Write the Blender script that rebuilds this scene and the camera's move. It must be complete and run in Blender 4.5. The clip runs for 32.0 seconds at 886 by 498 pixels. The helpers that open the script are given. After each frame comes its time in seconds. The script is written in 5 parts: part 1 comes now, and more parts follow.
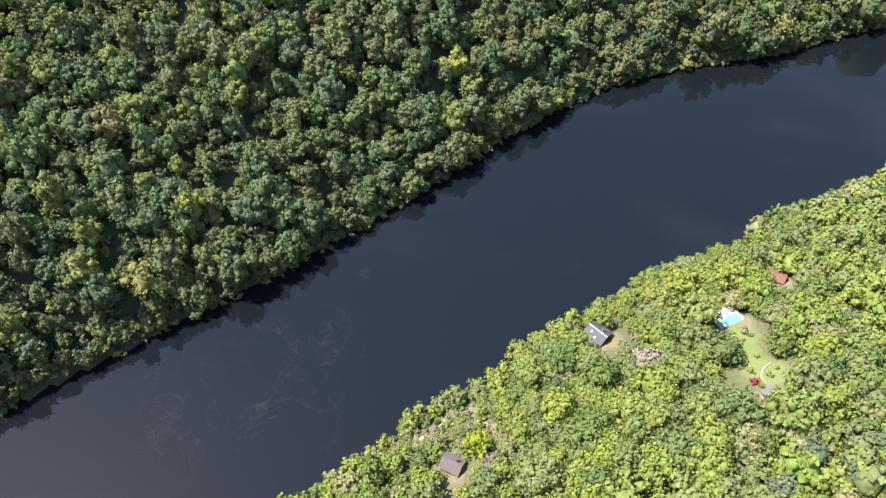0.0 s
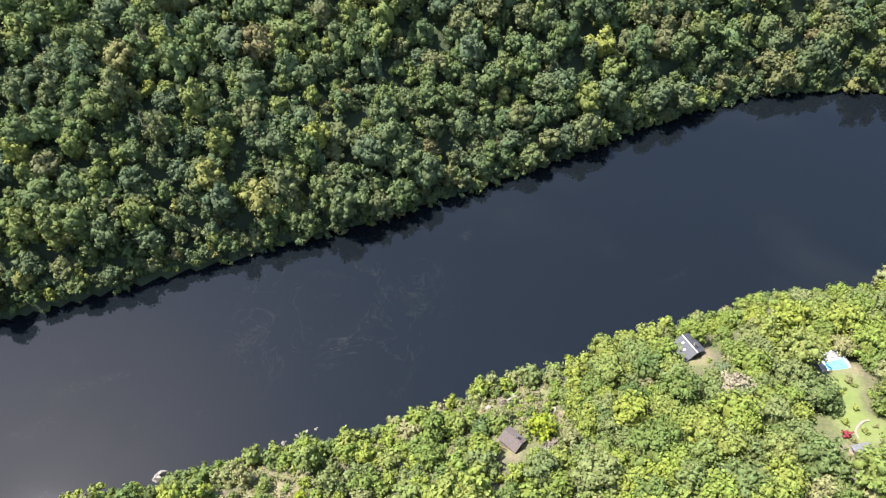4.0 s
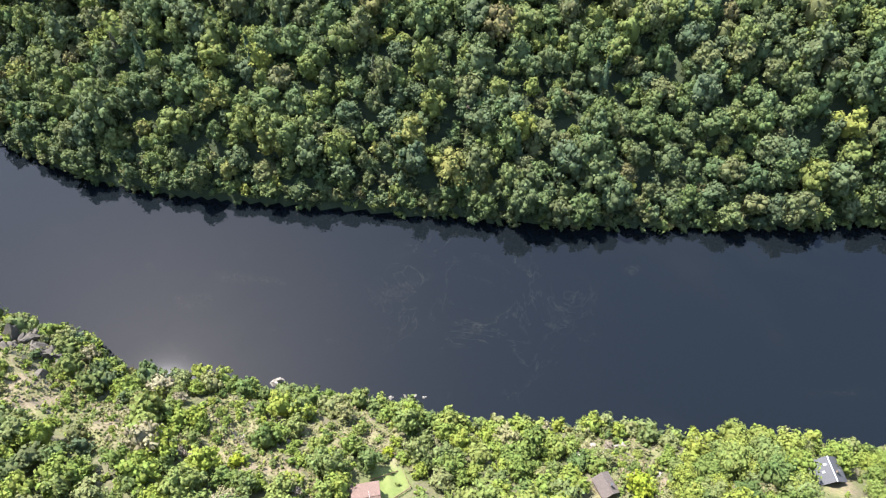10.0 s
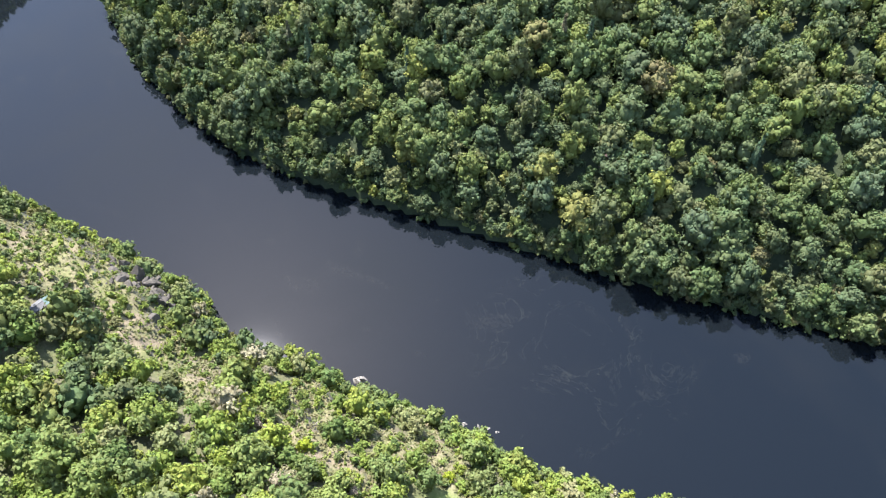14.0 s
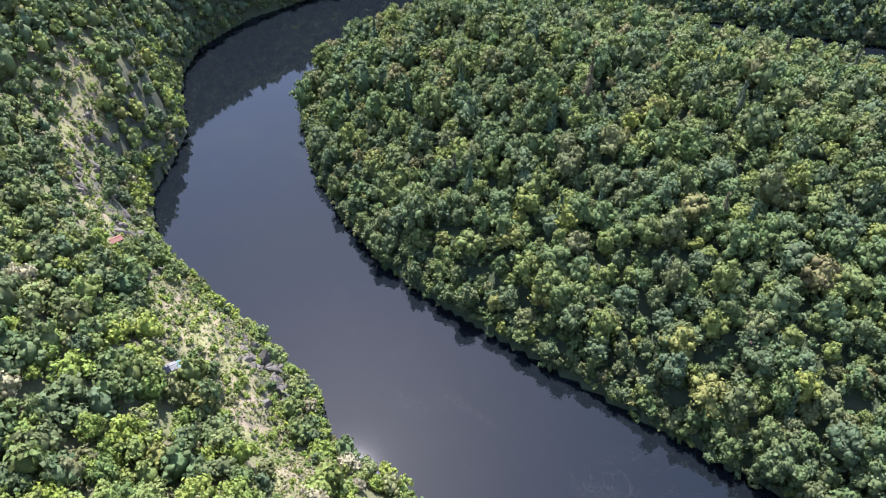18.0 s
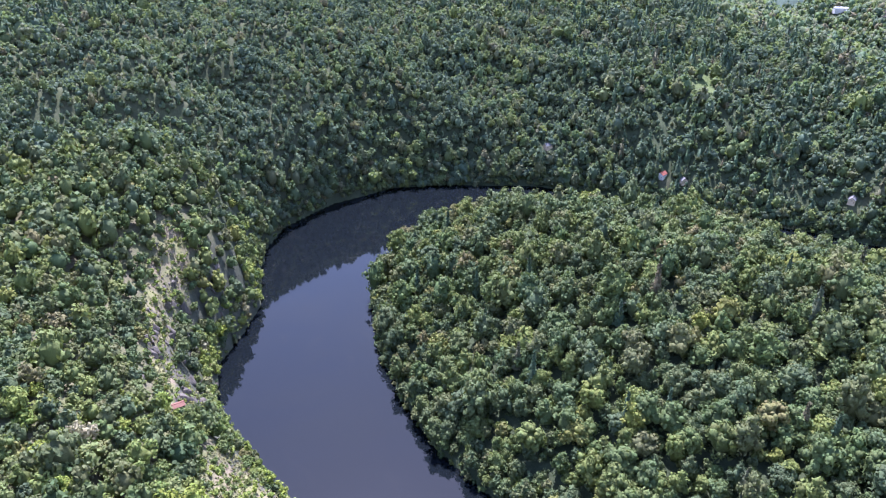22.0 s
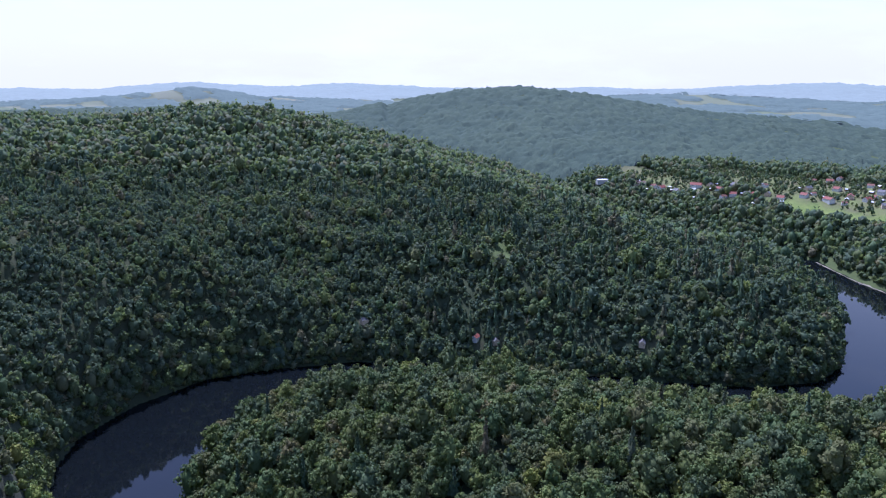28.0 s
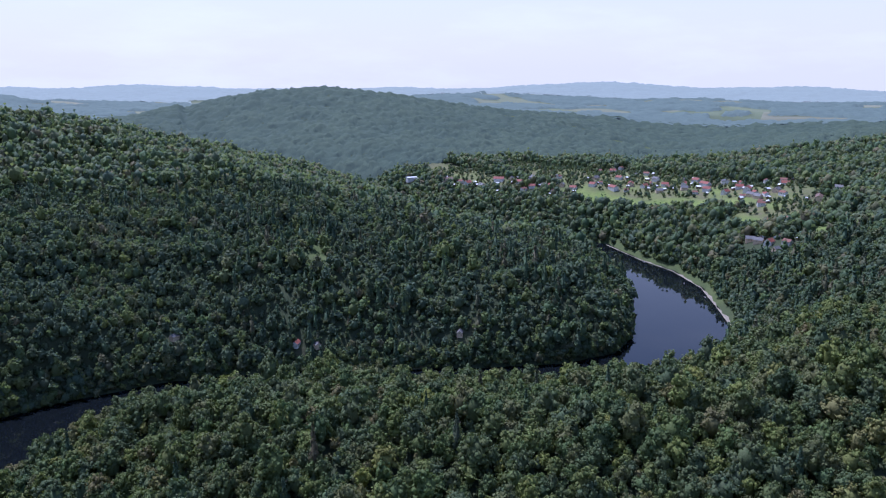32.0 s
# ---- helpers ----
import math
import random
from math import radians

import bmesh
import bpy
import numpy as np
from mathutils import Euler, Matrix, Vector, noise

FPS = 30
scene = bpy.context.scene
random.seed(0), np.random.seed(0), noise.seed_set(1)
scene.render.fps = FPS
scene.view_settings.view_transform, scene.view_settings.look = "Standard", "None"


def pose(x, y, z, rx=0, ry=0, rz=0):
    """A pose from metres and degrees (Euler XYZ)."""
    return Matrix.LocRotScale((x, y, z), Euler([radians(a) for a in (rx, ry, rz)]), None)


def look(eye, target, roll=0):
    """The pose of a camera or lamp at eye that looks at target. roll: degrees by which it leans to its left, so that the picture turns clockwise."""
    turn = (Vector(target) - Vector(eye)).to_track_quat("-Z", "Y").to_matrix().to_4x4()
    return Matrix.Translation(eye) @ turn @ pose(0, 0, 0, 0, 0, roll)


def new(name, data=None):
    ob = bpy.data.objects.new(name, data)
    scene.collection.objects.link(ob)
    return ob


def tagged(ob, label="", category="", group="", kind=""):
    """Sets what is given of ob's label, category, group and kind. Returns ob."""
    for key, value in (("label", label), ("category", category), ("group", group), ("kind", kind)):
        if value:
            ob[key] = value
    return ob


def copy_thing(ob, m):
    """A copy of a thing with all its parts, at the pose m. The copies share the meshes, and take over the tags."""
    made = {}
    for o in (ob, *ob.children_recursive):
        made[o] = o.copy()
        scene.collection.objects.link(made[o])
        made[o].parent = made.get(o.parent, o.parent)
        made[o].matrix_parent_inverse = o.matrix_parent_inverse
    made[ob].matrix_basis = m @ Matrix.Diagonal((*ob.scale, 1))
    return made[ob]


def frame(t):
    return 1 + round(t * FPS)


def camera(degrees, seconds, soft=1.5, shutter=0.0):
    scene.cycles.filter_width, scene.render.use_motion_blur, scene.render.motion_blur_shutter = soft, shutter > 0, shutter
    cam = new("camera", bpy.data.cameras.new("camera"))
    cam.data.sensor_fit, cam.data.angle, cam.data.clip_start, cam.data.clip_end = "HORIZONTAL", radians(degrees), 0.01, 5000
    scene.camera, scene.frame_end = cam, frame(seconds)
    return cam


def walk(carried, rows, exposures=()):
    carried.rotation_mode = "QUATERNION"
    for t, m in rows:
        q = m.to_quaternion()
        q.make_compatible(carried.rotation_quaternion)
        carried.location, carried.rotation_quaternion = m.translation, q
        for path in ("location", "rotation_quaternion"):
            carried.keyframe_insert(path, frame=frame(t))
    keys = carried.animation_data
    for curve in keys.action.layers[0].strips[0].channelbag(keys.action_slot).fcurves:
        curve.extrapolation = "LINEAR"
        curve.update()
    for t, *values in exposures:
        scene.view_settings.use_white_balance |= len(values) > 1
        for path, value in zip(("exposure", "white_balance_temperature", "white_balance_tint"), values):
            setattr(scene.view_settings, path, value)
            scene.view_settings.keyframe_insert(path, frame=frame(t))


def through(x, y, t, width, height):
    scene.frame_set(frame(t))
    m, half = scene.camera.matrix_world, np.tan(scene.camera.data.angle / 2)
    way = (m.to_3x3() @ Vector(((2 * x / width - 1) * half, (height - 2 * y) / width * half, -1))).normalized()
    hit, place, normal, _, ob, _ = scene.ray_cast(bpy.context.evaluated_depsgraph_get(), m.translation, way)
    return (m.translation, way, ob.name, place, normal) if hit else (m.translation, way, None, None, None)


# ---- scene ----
cam = camera(64.05, 32.0, soft=1.15)
HIGH = 230.0  # the drone hovers this high over the water, and only turns: seconds, yaw, pitch
TURN = [(0, 0.00, -54.06), (0.5, 1.56, -55.23), (1, 3.37, -56.25), (1.5, 5.27, -56.47), (2, 7.15, -56.49), (2.5, 8.99, -56.53),
        (3, 10.84, -56.57), (3.5, 12.71, -56.61), (5.5, 20.31, -56.72), (6, 22.36, -56.74), (6.5, 24.40, -56.77), (7, 26.44, -56.78),
        (7.5, 28.48, -56.78), (8, 30.48, -56.76), (8.5, 32.46, -56.76), (9, 34.45, -56.79), (9.5, 36.44, -56.82), (10, 38.43, -56.83),
        (10.5, 40.40, -56.85), (11, 42.35, -56.89), (11.5, 44.33, -56.92), (12, 46.31, -56.84), (12.5, 48.28, -56.28), (13, 50.24, -55.68),
        (13.5, 52.19, -55.07), (14, 54.14, -54.48), (14.5, 56.09, -53.86), (16.5, 64.03, -48.98), (17, 66.04, -47.10), (17.5, 68.01, -45.24),
        (18, 69.96, -43.38), (18.5, 71.84, -41.53), (19, 73.60, -39.69), (19.5, 75.07, -37.83), (20, 75.92, -35.98), (20.5, 76.16, -34.06),
        (21, 76.20, -32.17), (21.5, 76.25, -30.32), (22, 76.30, -28.45), (22.5, 76.25, -26.62), (23, 76.01, -24.83), (23.5, 75.46, -23.06),
        (24, 74.47, -21.30), (24.5, 73.08, -19.55), (25, 71.48, -17.79), (25.5, 69.82, -16.02), (27.5, 62.64, -14.32), (28, 60.68, -14.32),
        (28.5, 58.74, -14.33), (29, 56.83, -14.31), (29.5, 54.91, -14.32), (30, 53.00, -14.31), (30.5, 51.10, -14.29), (31, 49.19, -14.28),
        (31.5, 47.29, -14.28), (32, 45.40, -14.30)]
walk(cam, [(t, pose(0, 0, HIGH, 90 + pitch, 0, yaw)) for t, yaw, pitch in TURN],
     exposures=[(0, 1.8, 6350, 16), (9, 2.0, 6300, 13), (17, 2.05, 5900, 17), (20, 2.1, 5700, 25), (22.5, 2.12, 5350, 33), (25, 1.38, 5100, 33), (27.5, 0.8, 5000, 30), (32, 0.52, 5050, 29)])

# ---- sky and sun ----
SUN_AZ, SUN_EL = 84.0, 60.6  # degrees to the left of +y, and above the horizon
world = bpy.data.worlds.new("sky")
scene.world = world
world.use_nodes = True
wn, wl = world.node_tree.nodes, world.node_tree.links
wn.clear()
sky = wn.new("ShaderNodeTexSky")
sky.sky_type, sky.sun_disc = "NISHITA", False
sky.sun_elevation, sky.sun_rotation = radians(SUN_EL), radians(-SUN_AZ)
sky.altitude, sky.air_density, sky.dust_density, sky.ozone_density = 300, 1.1, 1.2, 1.8
coord = wn.new("ShaderNodeTexCoord")
stretch = wn.new("ShaderNodeMapping")
stretch.inputs["Scale"].default_value = (1.0, 1.0, 4.5)
puffs = wn.new("ShaderNodeTexNoise")
puffs.inputs["Scale"].default_value, puffs.inputs["Detail"].default_value, puffs.inputs["Roughness"].default_value = 3.4, 8.0, 0.6
cover = wn.new("ShaderNodeMapRange")
cover.inputs["From Min"].default_value, cover.inputs["From Max"].default_value = 0.5, 0.8
cover.inputs["To Min"].default_value, cover.inputs["To Max"].default_value = 0.0, 0.42
veil = wn.new("ShaderNodeMix")
veil.data_type = "RGBA"
veil.inputs["B"].default_value = (5.9, 6.2, 6.5, 1)
back = wn.new("ShaderNodeBackground")
back.inputs["Strength"].default_value = 0.125
out = wn.new("ShaderNodeOutputWorld")
wl.new(coord.outputs["Generated"], stretch.inputs["Vector"])
wl.new(stretch.outputs["Vector"], puffs.inputs["Vector"])
wl.new(puffs.outputs["Fac"], cover.inputs["Value"])
wl.new(cover.outputs["Result"], veil.inputs["Factor"])
# thin white haze low in the sky, all the way round
split = wn.new("ShaderNodeSeparateXYZ")
wl.new(coord.outputs["Generated"], split.inputs[0])
low = wn.new("ShaderNodeMapRange")
low.interpolation_type = "SMOOTHSTEP"
for key, value in (("From Min", -0.02), ("From Max", 0.60), ("To Min", 0.92), ("To Max", 0.0)):
    low.inputs[key].default_value = value
wl.new(split.outputs["Z"], low.inputs["Value"])
milky = wn.new("ShaderNodeMix")
milky.data_type = "RGBA"
milky.inputs["B"].default_value = (4.75, 4.62, 4.15, 1)
wl.new(low.outputs["Result"], milky.inputs["Factor"])
wl.new(sky.outputs["Color"], milky.inputs["A"])
wl.new(milky.outputs["Result"], veil.inputs["A"])
wl.new(veil.outputs["Result"], back.inputs["Color"])
wl.new(back.outputs["Background"], out.inputs["Surface"])

sun = new("sun", bpy.data.lights.new("sun", "SUN"))
sun.data.energy, sun.data.angle, sun.data.color = 4.2, radians(0.53), (1.0, 0.96, 0.90)
toward = Vector((-math.sin(radians(SUN_AZ)) * math.cos(radians(SUN_EL)),
                 math.cos(radians(SUN_AZ)) * math.cos(radians(SUN_EL)), math.sin(radians(SUN_EL))))
sun.matrix_world = look(toward * 900, (0, 0, 0))

# ---- materials ----
class Nodes:
    """Short hand for a node material."""

    def __init__(self, name):
        self.mat = bpy.data.materials.new(name)
        self.mat.use_nodes = True
        self.nodes, self.links = self.mat.node_tree.nodes, self.mat.node_tree.links
        self.nodes.clear()
        self.out = self.nodes.new("ShaderNodeOutputMaterial")

    def add(self, kind, values=(), **props):
        node = self.nodes.new("ShaderNode" + kind)
        for key, value in props.items():
            setattr(node, key, value)
        for key, value in dict(values).items():
            if isinstance(value, bpy.types.NodeSocket):
                self.links.new(value, node.inputs[key])
            else:
                node.inputs[key].default_value = value
        return node

    def place(self):
        return self.add("NewGeometry").outputs["Position"]

    def noise(self, size, detail=4.0, rough=0.55, where=None):
        return self.add("TexNoise", {"Vector": where or self.place(), "Scale": 1.0 / size, "Detail": detail, "Roughness": rough}).outputs["Fac"]

    def ramp(self, fac, *stops):
        node = self.add("ValToRGB", {"Fac": fac})
        marks = node.color_ramp.elements
        while len(marks) < len(stops):
            marks.new(0.5)
        for mark, (at, colour) in zip(marks, stops):
            mark.position, mark.color = at, (*colour, 1)
        return node.outputs["Color"]

    def mix(self, fac, a, b, blend="MIX"):
        node = self.add("Mix", data_type="RGBA", blend_type=blend)
        for key, value in ((0, fac), (6, a), (7, b)):
            if isinstance(value, bpy.types.NodeSocket):
                self.links.new(value, node.inputs[key])
            else:
                node.inputs[key].default_value = value if key == 0 else (*value, 1)
        return node.outputs[2]

    def math(self, what, a, b=0.0, c=0.0):
        node = self.add("Math", operation=what)
        for k, value in enumerate((a, b, c)):
            if isinstance(value, bpy.types.NodeSocket):
                self.links.new(value, node.inputs[k])
            else:
                node.inputs[k].default_value = value
        return node.outputs[0]

    def bump(self, height, strength, far):
        return self.add("Bump", {"Height": height, "Strength": strength, "Distance": far}).outputs["Normal"]

    def surface(self, colour, rough=0.8, metal=0.0, spec=0.3, normal=None):
        values = {"Base Color": colour if isinstance(colour, bpy.types.NodeSocket) else (*colour, 1),
                  "Roughness": rough, "Metallic": metal, "Specular IOR Level": spec}
        if normal:
            values["Normal"] = normal
        node = self.add("BsdfPrincipled", values)
        self.links.new(node.outputs[0], self.out.inputs["Surface"])
        return self.mat


def leaf_material(name, stops, through=0.35, rough=0.6):
    """Foliage: a tint for each tree, lighter and darker sprays, light through the leaves."""
    n = Nodes(name)
    tint = n.add("Attribute", attribute_name="tint").outputs["Fac"]
    own = n.add("ObjectInfo").outputs["Random"]
    each = n.math("FRACT", n.math("ADD", tint, own))
    base = n.ramp(each, *[(at, (r * 1.04, g, b * 1.02)) for at, (r, g, b) in stops])
    spray = n.add("NewGeometry").outputs["Random Per Island"]
    patch = n.noise(60, 2)
    dull = n.mix(n.math("MULTIPLY", patch, 0.36), base, (0.080, 0.108, 0.045))
    leafy = n.noise(0.34, 4, 0.75)
    light = n.math("MULTIPLY", n.math("MULTIPLY_ADD", spray, 0.34, 0.84), n.math("MULTIPLY_ADD", leafy, 1.5, 0.25))
    hsv = n.add("HueSaturation", {"Color": dull, "Value": light, "Hue": n.math("MULTIPLY_ADD", spray, 0.03, 0.483)})
    front = n.add("BsdfPrincipled", {"Base Color": hsv.outputs["Color"], "Roughness": rough, "Specular IOR Level": 0.08,
                                     "Normal": n.bump(leafy, 0.55, 0.35)})
    glow = n.add("BsdfTranslucent", {"Color": n.mix(0.4, hsv.outputs["Color"], (0.16, 0.22, 0.03))})
    both = n.add("MixShader", {0: through, 1: front.outputs[0], 2: glow.outputs[0]})
    n.links.new(both.outputs[0], n.out.inputs["Surface"])
    return n.mat


WOOD_STOPS = [
    (0.0, (0.065, 0.104, 0.045)), (0.14, (0.147, 0.178, 0.047)), (0.24, (0.085, 0.116, 0.062)), (0.38, (0.111, 0.156, 0.049)),
    (0.48, (0.068, 0.096, 0.052)), (0.60, (0.175, 0.204, 0.049)), (0.70, (0.098, 0.130, 0.058)), (0.80, (0.144, 0.147, 0.058)),
    (0.89, (0.081, 0.114, 0.051)), (0.95, (0.170, 0.146, 0.064)), (1.0, (0.220, 0.240, 0.049))]
LEAF_WOOD = leaf_material("broadleaf_foliage", [(at, (r * 0.85, g * 0.87, b * 0.88)) for at, (r, g, b) in WOOD_STOPS], through=0.22)
# river woods' greens, painted paler and bluer to stand for haze on the hills
LEAF_HILL_HAZE = leaf_material("hillside_haze_foliage", [(at, (r * 1.12, g * 1.18, b * 1.55)) for at, (r, g, b) in WOOD_STOPS[:-1]] + [(1.0, (0.16, 0.19, 0.08))], through=0.42)
LEAF_SCRUB = leaf_material("scrub_foliage", [
    (0.0, (0.128, 0.182, 0.044)), (0.13, (0.190, 0.252, 0.046)), (0.26, (0.150, 0.196, 0.064)), (0.40, (0.225, 0.280, 0.044)),
    (0.52, (0.092, 0.142, 0.044)), (0.64, (0.180, 0.212, 0.074)), (0.78, (0.240, 0.288, 0.046)), (0.90, (0.150, 0.192, 0.070)), (0.97, (0.240, 0.240, 0.100)),
    (1.0, (0.300, 0.262, 0.180))], through=0.28)
LEAF_OAK = leaf_material("dark_oak_foliage", [
    (0.0, (0.072, 0.112, 0.074)), (0.25, (0.108, 0.146, 0.086)), (0.5, (0.080, 0.122, 0.086)), (0.75, (0.125, 0.162, 0.088)), (1.0, (0.092, 0.132, 0.090))], through=0.4)
LEAF_CONIFER = leaf_material("conifer_needles", [
    (0.0, (0.040, 0.072, 0.044)), (0.4, (0.060, 0.098, 0.050)), (0.75, (0.050, 0.084, 0.052)), (1.0, (0.105, 0.092, 0.052))], through=0.18)
LEAF_YELLOW = leaf_material("yellow_green_foliage", [(0.0, (0.26, 0.33, 0.025)), (0.5, (0.30, 0.35, 0.03)), (1.0, (0.24, 0.31, 0.025))], through=0.35)


LEAF_DRY = leaf_material("dry_grass", [(0.0, (0.11, 0.12, 0.045)), (0.3, (0.17, 0.15, 0.075)), (0.55, (0.10, 0.125, 0.04)), (0.8, (0.20, 0.17, 0.095)), (1.0, (0.135, 0.145, 0.05))], through=0.12)


def haze_material(name, dark, lite, glow):
    """Far woods with blue haze painted in as colour and glow, a plain backdrop."""
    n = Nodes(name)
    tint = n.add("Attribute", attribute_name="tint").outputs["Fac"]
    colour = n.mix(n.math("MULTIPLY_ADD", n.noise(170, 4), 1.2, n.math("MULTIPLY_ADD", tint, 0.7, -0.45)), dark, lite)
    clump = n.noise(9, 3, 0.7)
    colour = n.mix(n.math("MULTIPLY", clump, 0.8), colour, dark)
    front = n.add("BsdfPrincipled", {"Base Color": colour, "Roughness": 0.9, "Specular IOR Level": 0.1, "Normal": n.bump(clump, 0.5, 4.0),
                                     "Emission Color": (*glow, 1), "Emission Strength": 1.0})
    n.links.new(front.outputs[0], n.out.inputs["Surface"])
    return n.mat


HAZE_FAR = haze_material("far_hill_woods_haze", (0.026, 0.042, 0.025), (0.056, 0.074, 0.036), (0.0215, 0.029, 0.034))
HAZE_DISTANT = haze_material("distant_woods_haze", (0.040, 0.062, 0.050), (0.056, 0.080, 0.060), (0.070, 0.085, 0.087))
HAZE_HORIZON = haze_material("horizon_woods_haze", (0.045, 0.062, 0.058), (0.055, 0.075, 0.068), (0.208, 0.236, 0.226))


def bark_material():
    n = Nodes("grey_bark")
    streak = n.noise(0.25, 6)
    colour = n.ramp(streak, (0.3, (0.06, 0.048, 0.038)), (0.7, (0.17, 0.15, 0.125)))
    return n.surface(colour, 0.9, normal=n.bump(streak, 0.6, 0.05))


BARK = bark_material()


def dry_material():
    n = Nodes("dead_wood")
    streak = n.noise(0.6, 5)
    return n.surface(n.ramp(streak, (0.3, (0.20, 0.17, 0.14)), (0.7, (0.42, 0.38, 0.34))), 0.9, normal=n.bump(streak, 0.5, 0.05))


DEAD = dry_material()


def ground_material():
    """Forest floor and dry hillside grass near by, meadows and fields on the far plain."""
    n = Nodes("ground_cover")
    at = n.place()
    fine, mid, wide = n.noise(0.9, 6, 0.7, at), n.noise(7, 5, 0.6, at), n.noise(45, 4, 0.6, at)
    grass = n.ramp(fine, (0.25, (0.075, 0.095, 0.032)), (0.55, (0.16, 0.155, 0.068)), (0.8, (0.25, 0.215, 0.125)))
    soil = n.ramp(fine, (0.3, (0.11, 0.088, 0.056)), (0.7, (0.22, 0.178, 0.122)))
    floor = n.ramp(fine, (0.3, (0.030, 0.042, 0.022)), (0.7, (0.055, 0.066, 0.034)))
    hill = n.mix(n.ramp(mid, (0.42, (0, 0, 0)), (0.62, (1, 1, 1))), grass, soil)
    use = n.add("Attribute", attribute_name="open").outputs["Fac"]
    stone = n.mix(n.math("MULTIPLY", mid, 0.7), n.ramp(n.noise(0.6, 7, 0.7, at), (0.3, (0.035, 0.035, 0.032)), (0.7, (0.11, 0.105, 0.092))), (0.09, 0.085, 0.055))
    up = n.add("SeparateXYZ", {0: n.add("NewGeometry").outputs["Normal"]}).outputs["Z"]
    bluff = n.ramp(n.math("MULTIPLY_ADD", fine, 0.25, up), (0.66, (1, 1, 1)), (0.78, (0, 0, 0)))
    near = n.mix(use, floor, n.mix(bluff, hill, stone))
    cell = n.add("TexVoronoi", {"Vector": at, "Scale": 1 / 260.0, "Randomness": 0.9}, voronoi_dimensions="2D").outputs["Color"]
    pick = n.add("SeparateColor", {"Color": cell}).outputs[0]
    # field colours are greyed to stand for haze over the plain
    hazed_crop = n.ramp(pick, (0.0, (0.10, 0.125, 0.085)), (0.3, (0.17, 0.165, 0.13)), (0.55, (0.11, 0.135, 0.09)), (0.8, (0.19, 0.18, 0.145)), (1.0, (0.10, 0.12, 0.09)))
    hazed_crop = n.mix(n.math("MULTIPLY", wide, 0.5), hazed_crop, (0.16, 0.19, 0.08))
    tilled = n.add("Attribute", attribute_name="tilled").outputs["Fac"]
    lawn = n.add("Attribute", attribute_name="meadow").outputs["Fac"]
    green = n.ramp(n.noise(16, 5, 0.65, at), (0.3, (0.095, 0.140, 0.036)), (0.7, (0.165, 0.192, 0.058)))
    colour = n.mix(lawn, n.mix(tilled, near, hazed_crop), green)
    return n.surface(colour, 0.95, spec=0.1, normal=n.bump(fine, 0.8, 0.25))


GROUND = ground_material()


def rock_material():
    n = Nodes("weathered_rock")
    grain, mid = n.noise(0.5, 8, 0.7), n.noise(4, 4)
    colour = n.mix(n.math("MULTIPLY", mid, 0.6), n.ramp(grain, (0.3, (0.036, 0.033, 0.029)), (0.7, (0.135, 0.120, 0.100))), (0.11, 0.093, 0.068))
    return n.surface(colour, 0.9, spec=0.25, normal=n.bump(grain, 0.9, 0.2))


ROCK = rock_material()


EDDY = (-69, 108)


def water_material():
    n = Nodes("river_water")
    at = n.place()
    ripple = n.math("ADD", n.noise(1.1, 3, 0.5, at), n.math("MULTIPLY", n.noise(9, 2, 0.5, at), 1.5))
    scum_wide = n.add("TexNoise", {"Vector": at, "Scale": 1 / 46.0, "Detail": 5.0, "Roughness": 0.6, "Distortion": 2.2}).outputs["Fac"]
    scum_fine = n.noise(1.4, 6, 0.75, at)
    scum = n.math("MULTIPLY", n.ramp(scum_wide, (0.60, (0, 0, 0)), (0.74, (1, 1, 1))), n.ramp(scum_fine, (0.42, (0, 0, 0)), (0.8, (1, 1, 1))))
    colour = n.mix(n.math("MULTIPLY", scum, 0.12), (0.0044, 0.0060, 0.0074), (0.10, 0.095, 0.07))
    # a slow eddy draws the scum out into thin threads
    thread = n.add("TexNoise", {"Vector": at, "Scale": 1 / 34.0, "Detail": 5.0, "Roughness": 0.6, "Distortion": 2.4}).outputs["Fac"]
    line = n.ramp(n.math("ABSOLUTE", n.math("SUBTRACT", thread, 0.5)), (0.0, (1, 1, 1)), (0.012, (0, 0, 0)))
    away = n.add("VectorMath", {0: at, 1: (EDDY[0], EDDY[1], 0.0)}, operation="DISTANCE").outputs["Value"]
    eddy = n.math("MULTIPLY", n.ramp(n.math("DIVIDE", away, 60.0), (0.1, (1, 1, 1)), (0.85, (0, 0, 0))), n.math("MULTIPLY", line, n.ramp(scum_wide, (0.42, (0, 0, 0)), (0.62, (1, 1, 1)))))
    colour = n.mix(n.math("MULTIPLY", n.math("MULTIPLY", eddy, scum_fine), 0.2), colour, (0.11, 0.115, 0.085))
    n.surface(colour, 0.03, spec=0.5, normal=n.bump(ripple, 0.02, 0.1))
    n.out.inputs["Surface"].links[0].from_node.inputs["IOR"].default_value = 1.33
    return n.mat


WATER = water_material()


def plain(name, dark, lite, size=0.5, rough=0.7, metal=0.0, relief=0.3):
    """Paint, plaster or tile with grain and faint stains."""
    n = Nodes(name)
    fine, wide = n.noise(size, 6, 0.65), n.noise(size * 7, 3)
    colour = n.mix(n.math("MULTIPLY", wide, 0.45), n.ramp(fine, (0.3, dark), (0.7, lite)), dark)
    return n.surface(colour, rough, metal, normal=n.bump(fine, relief, 0.03))

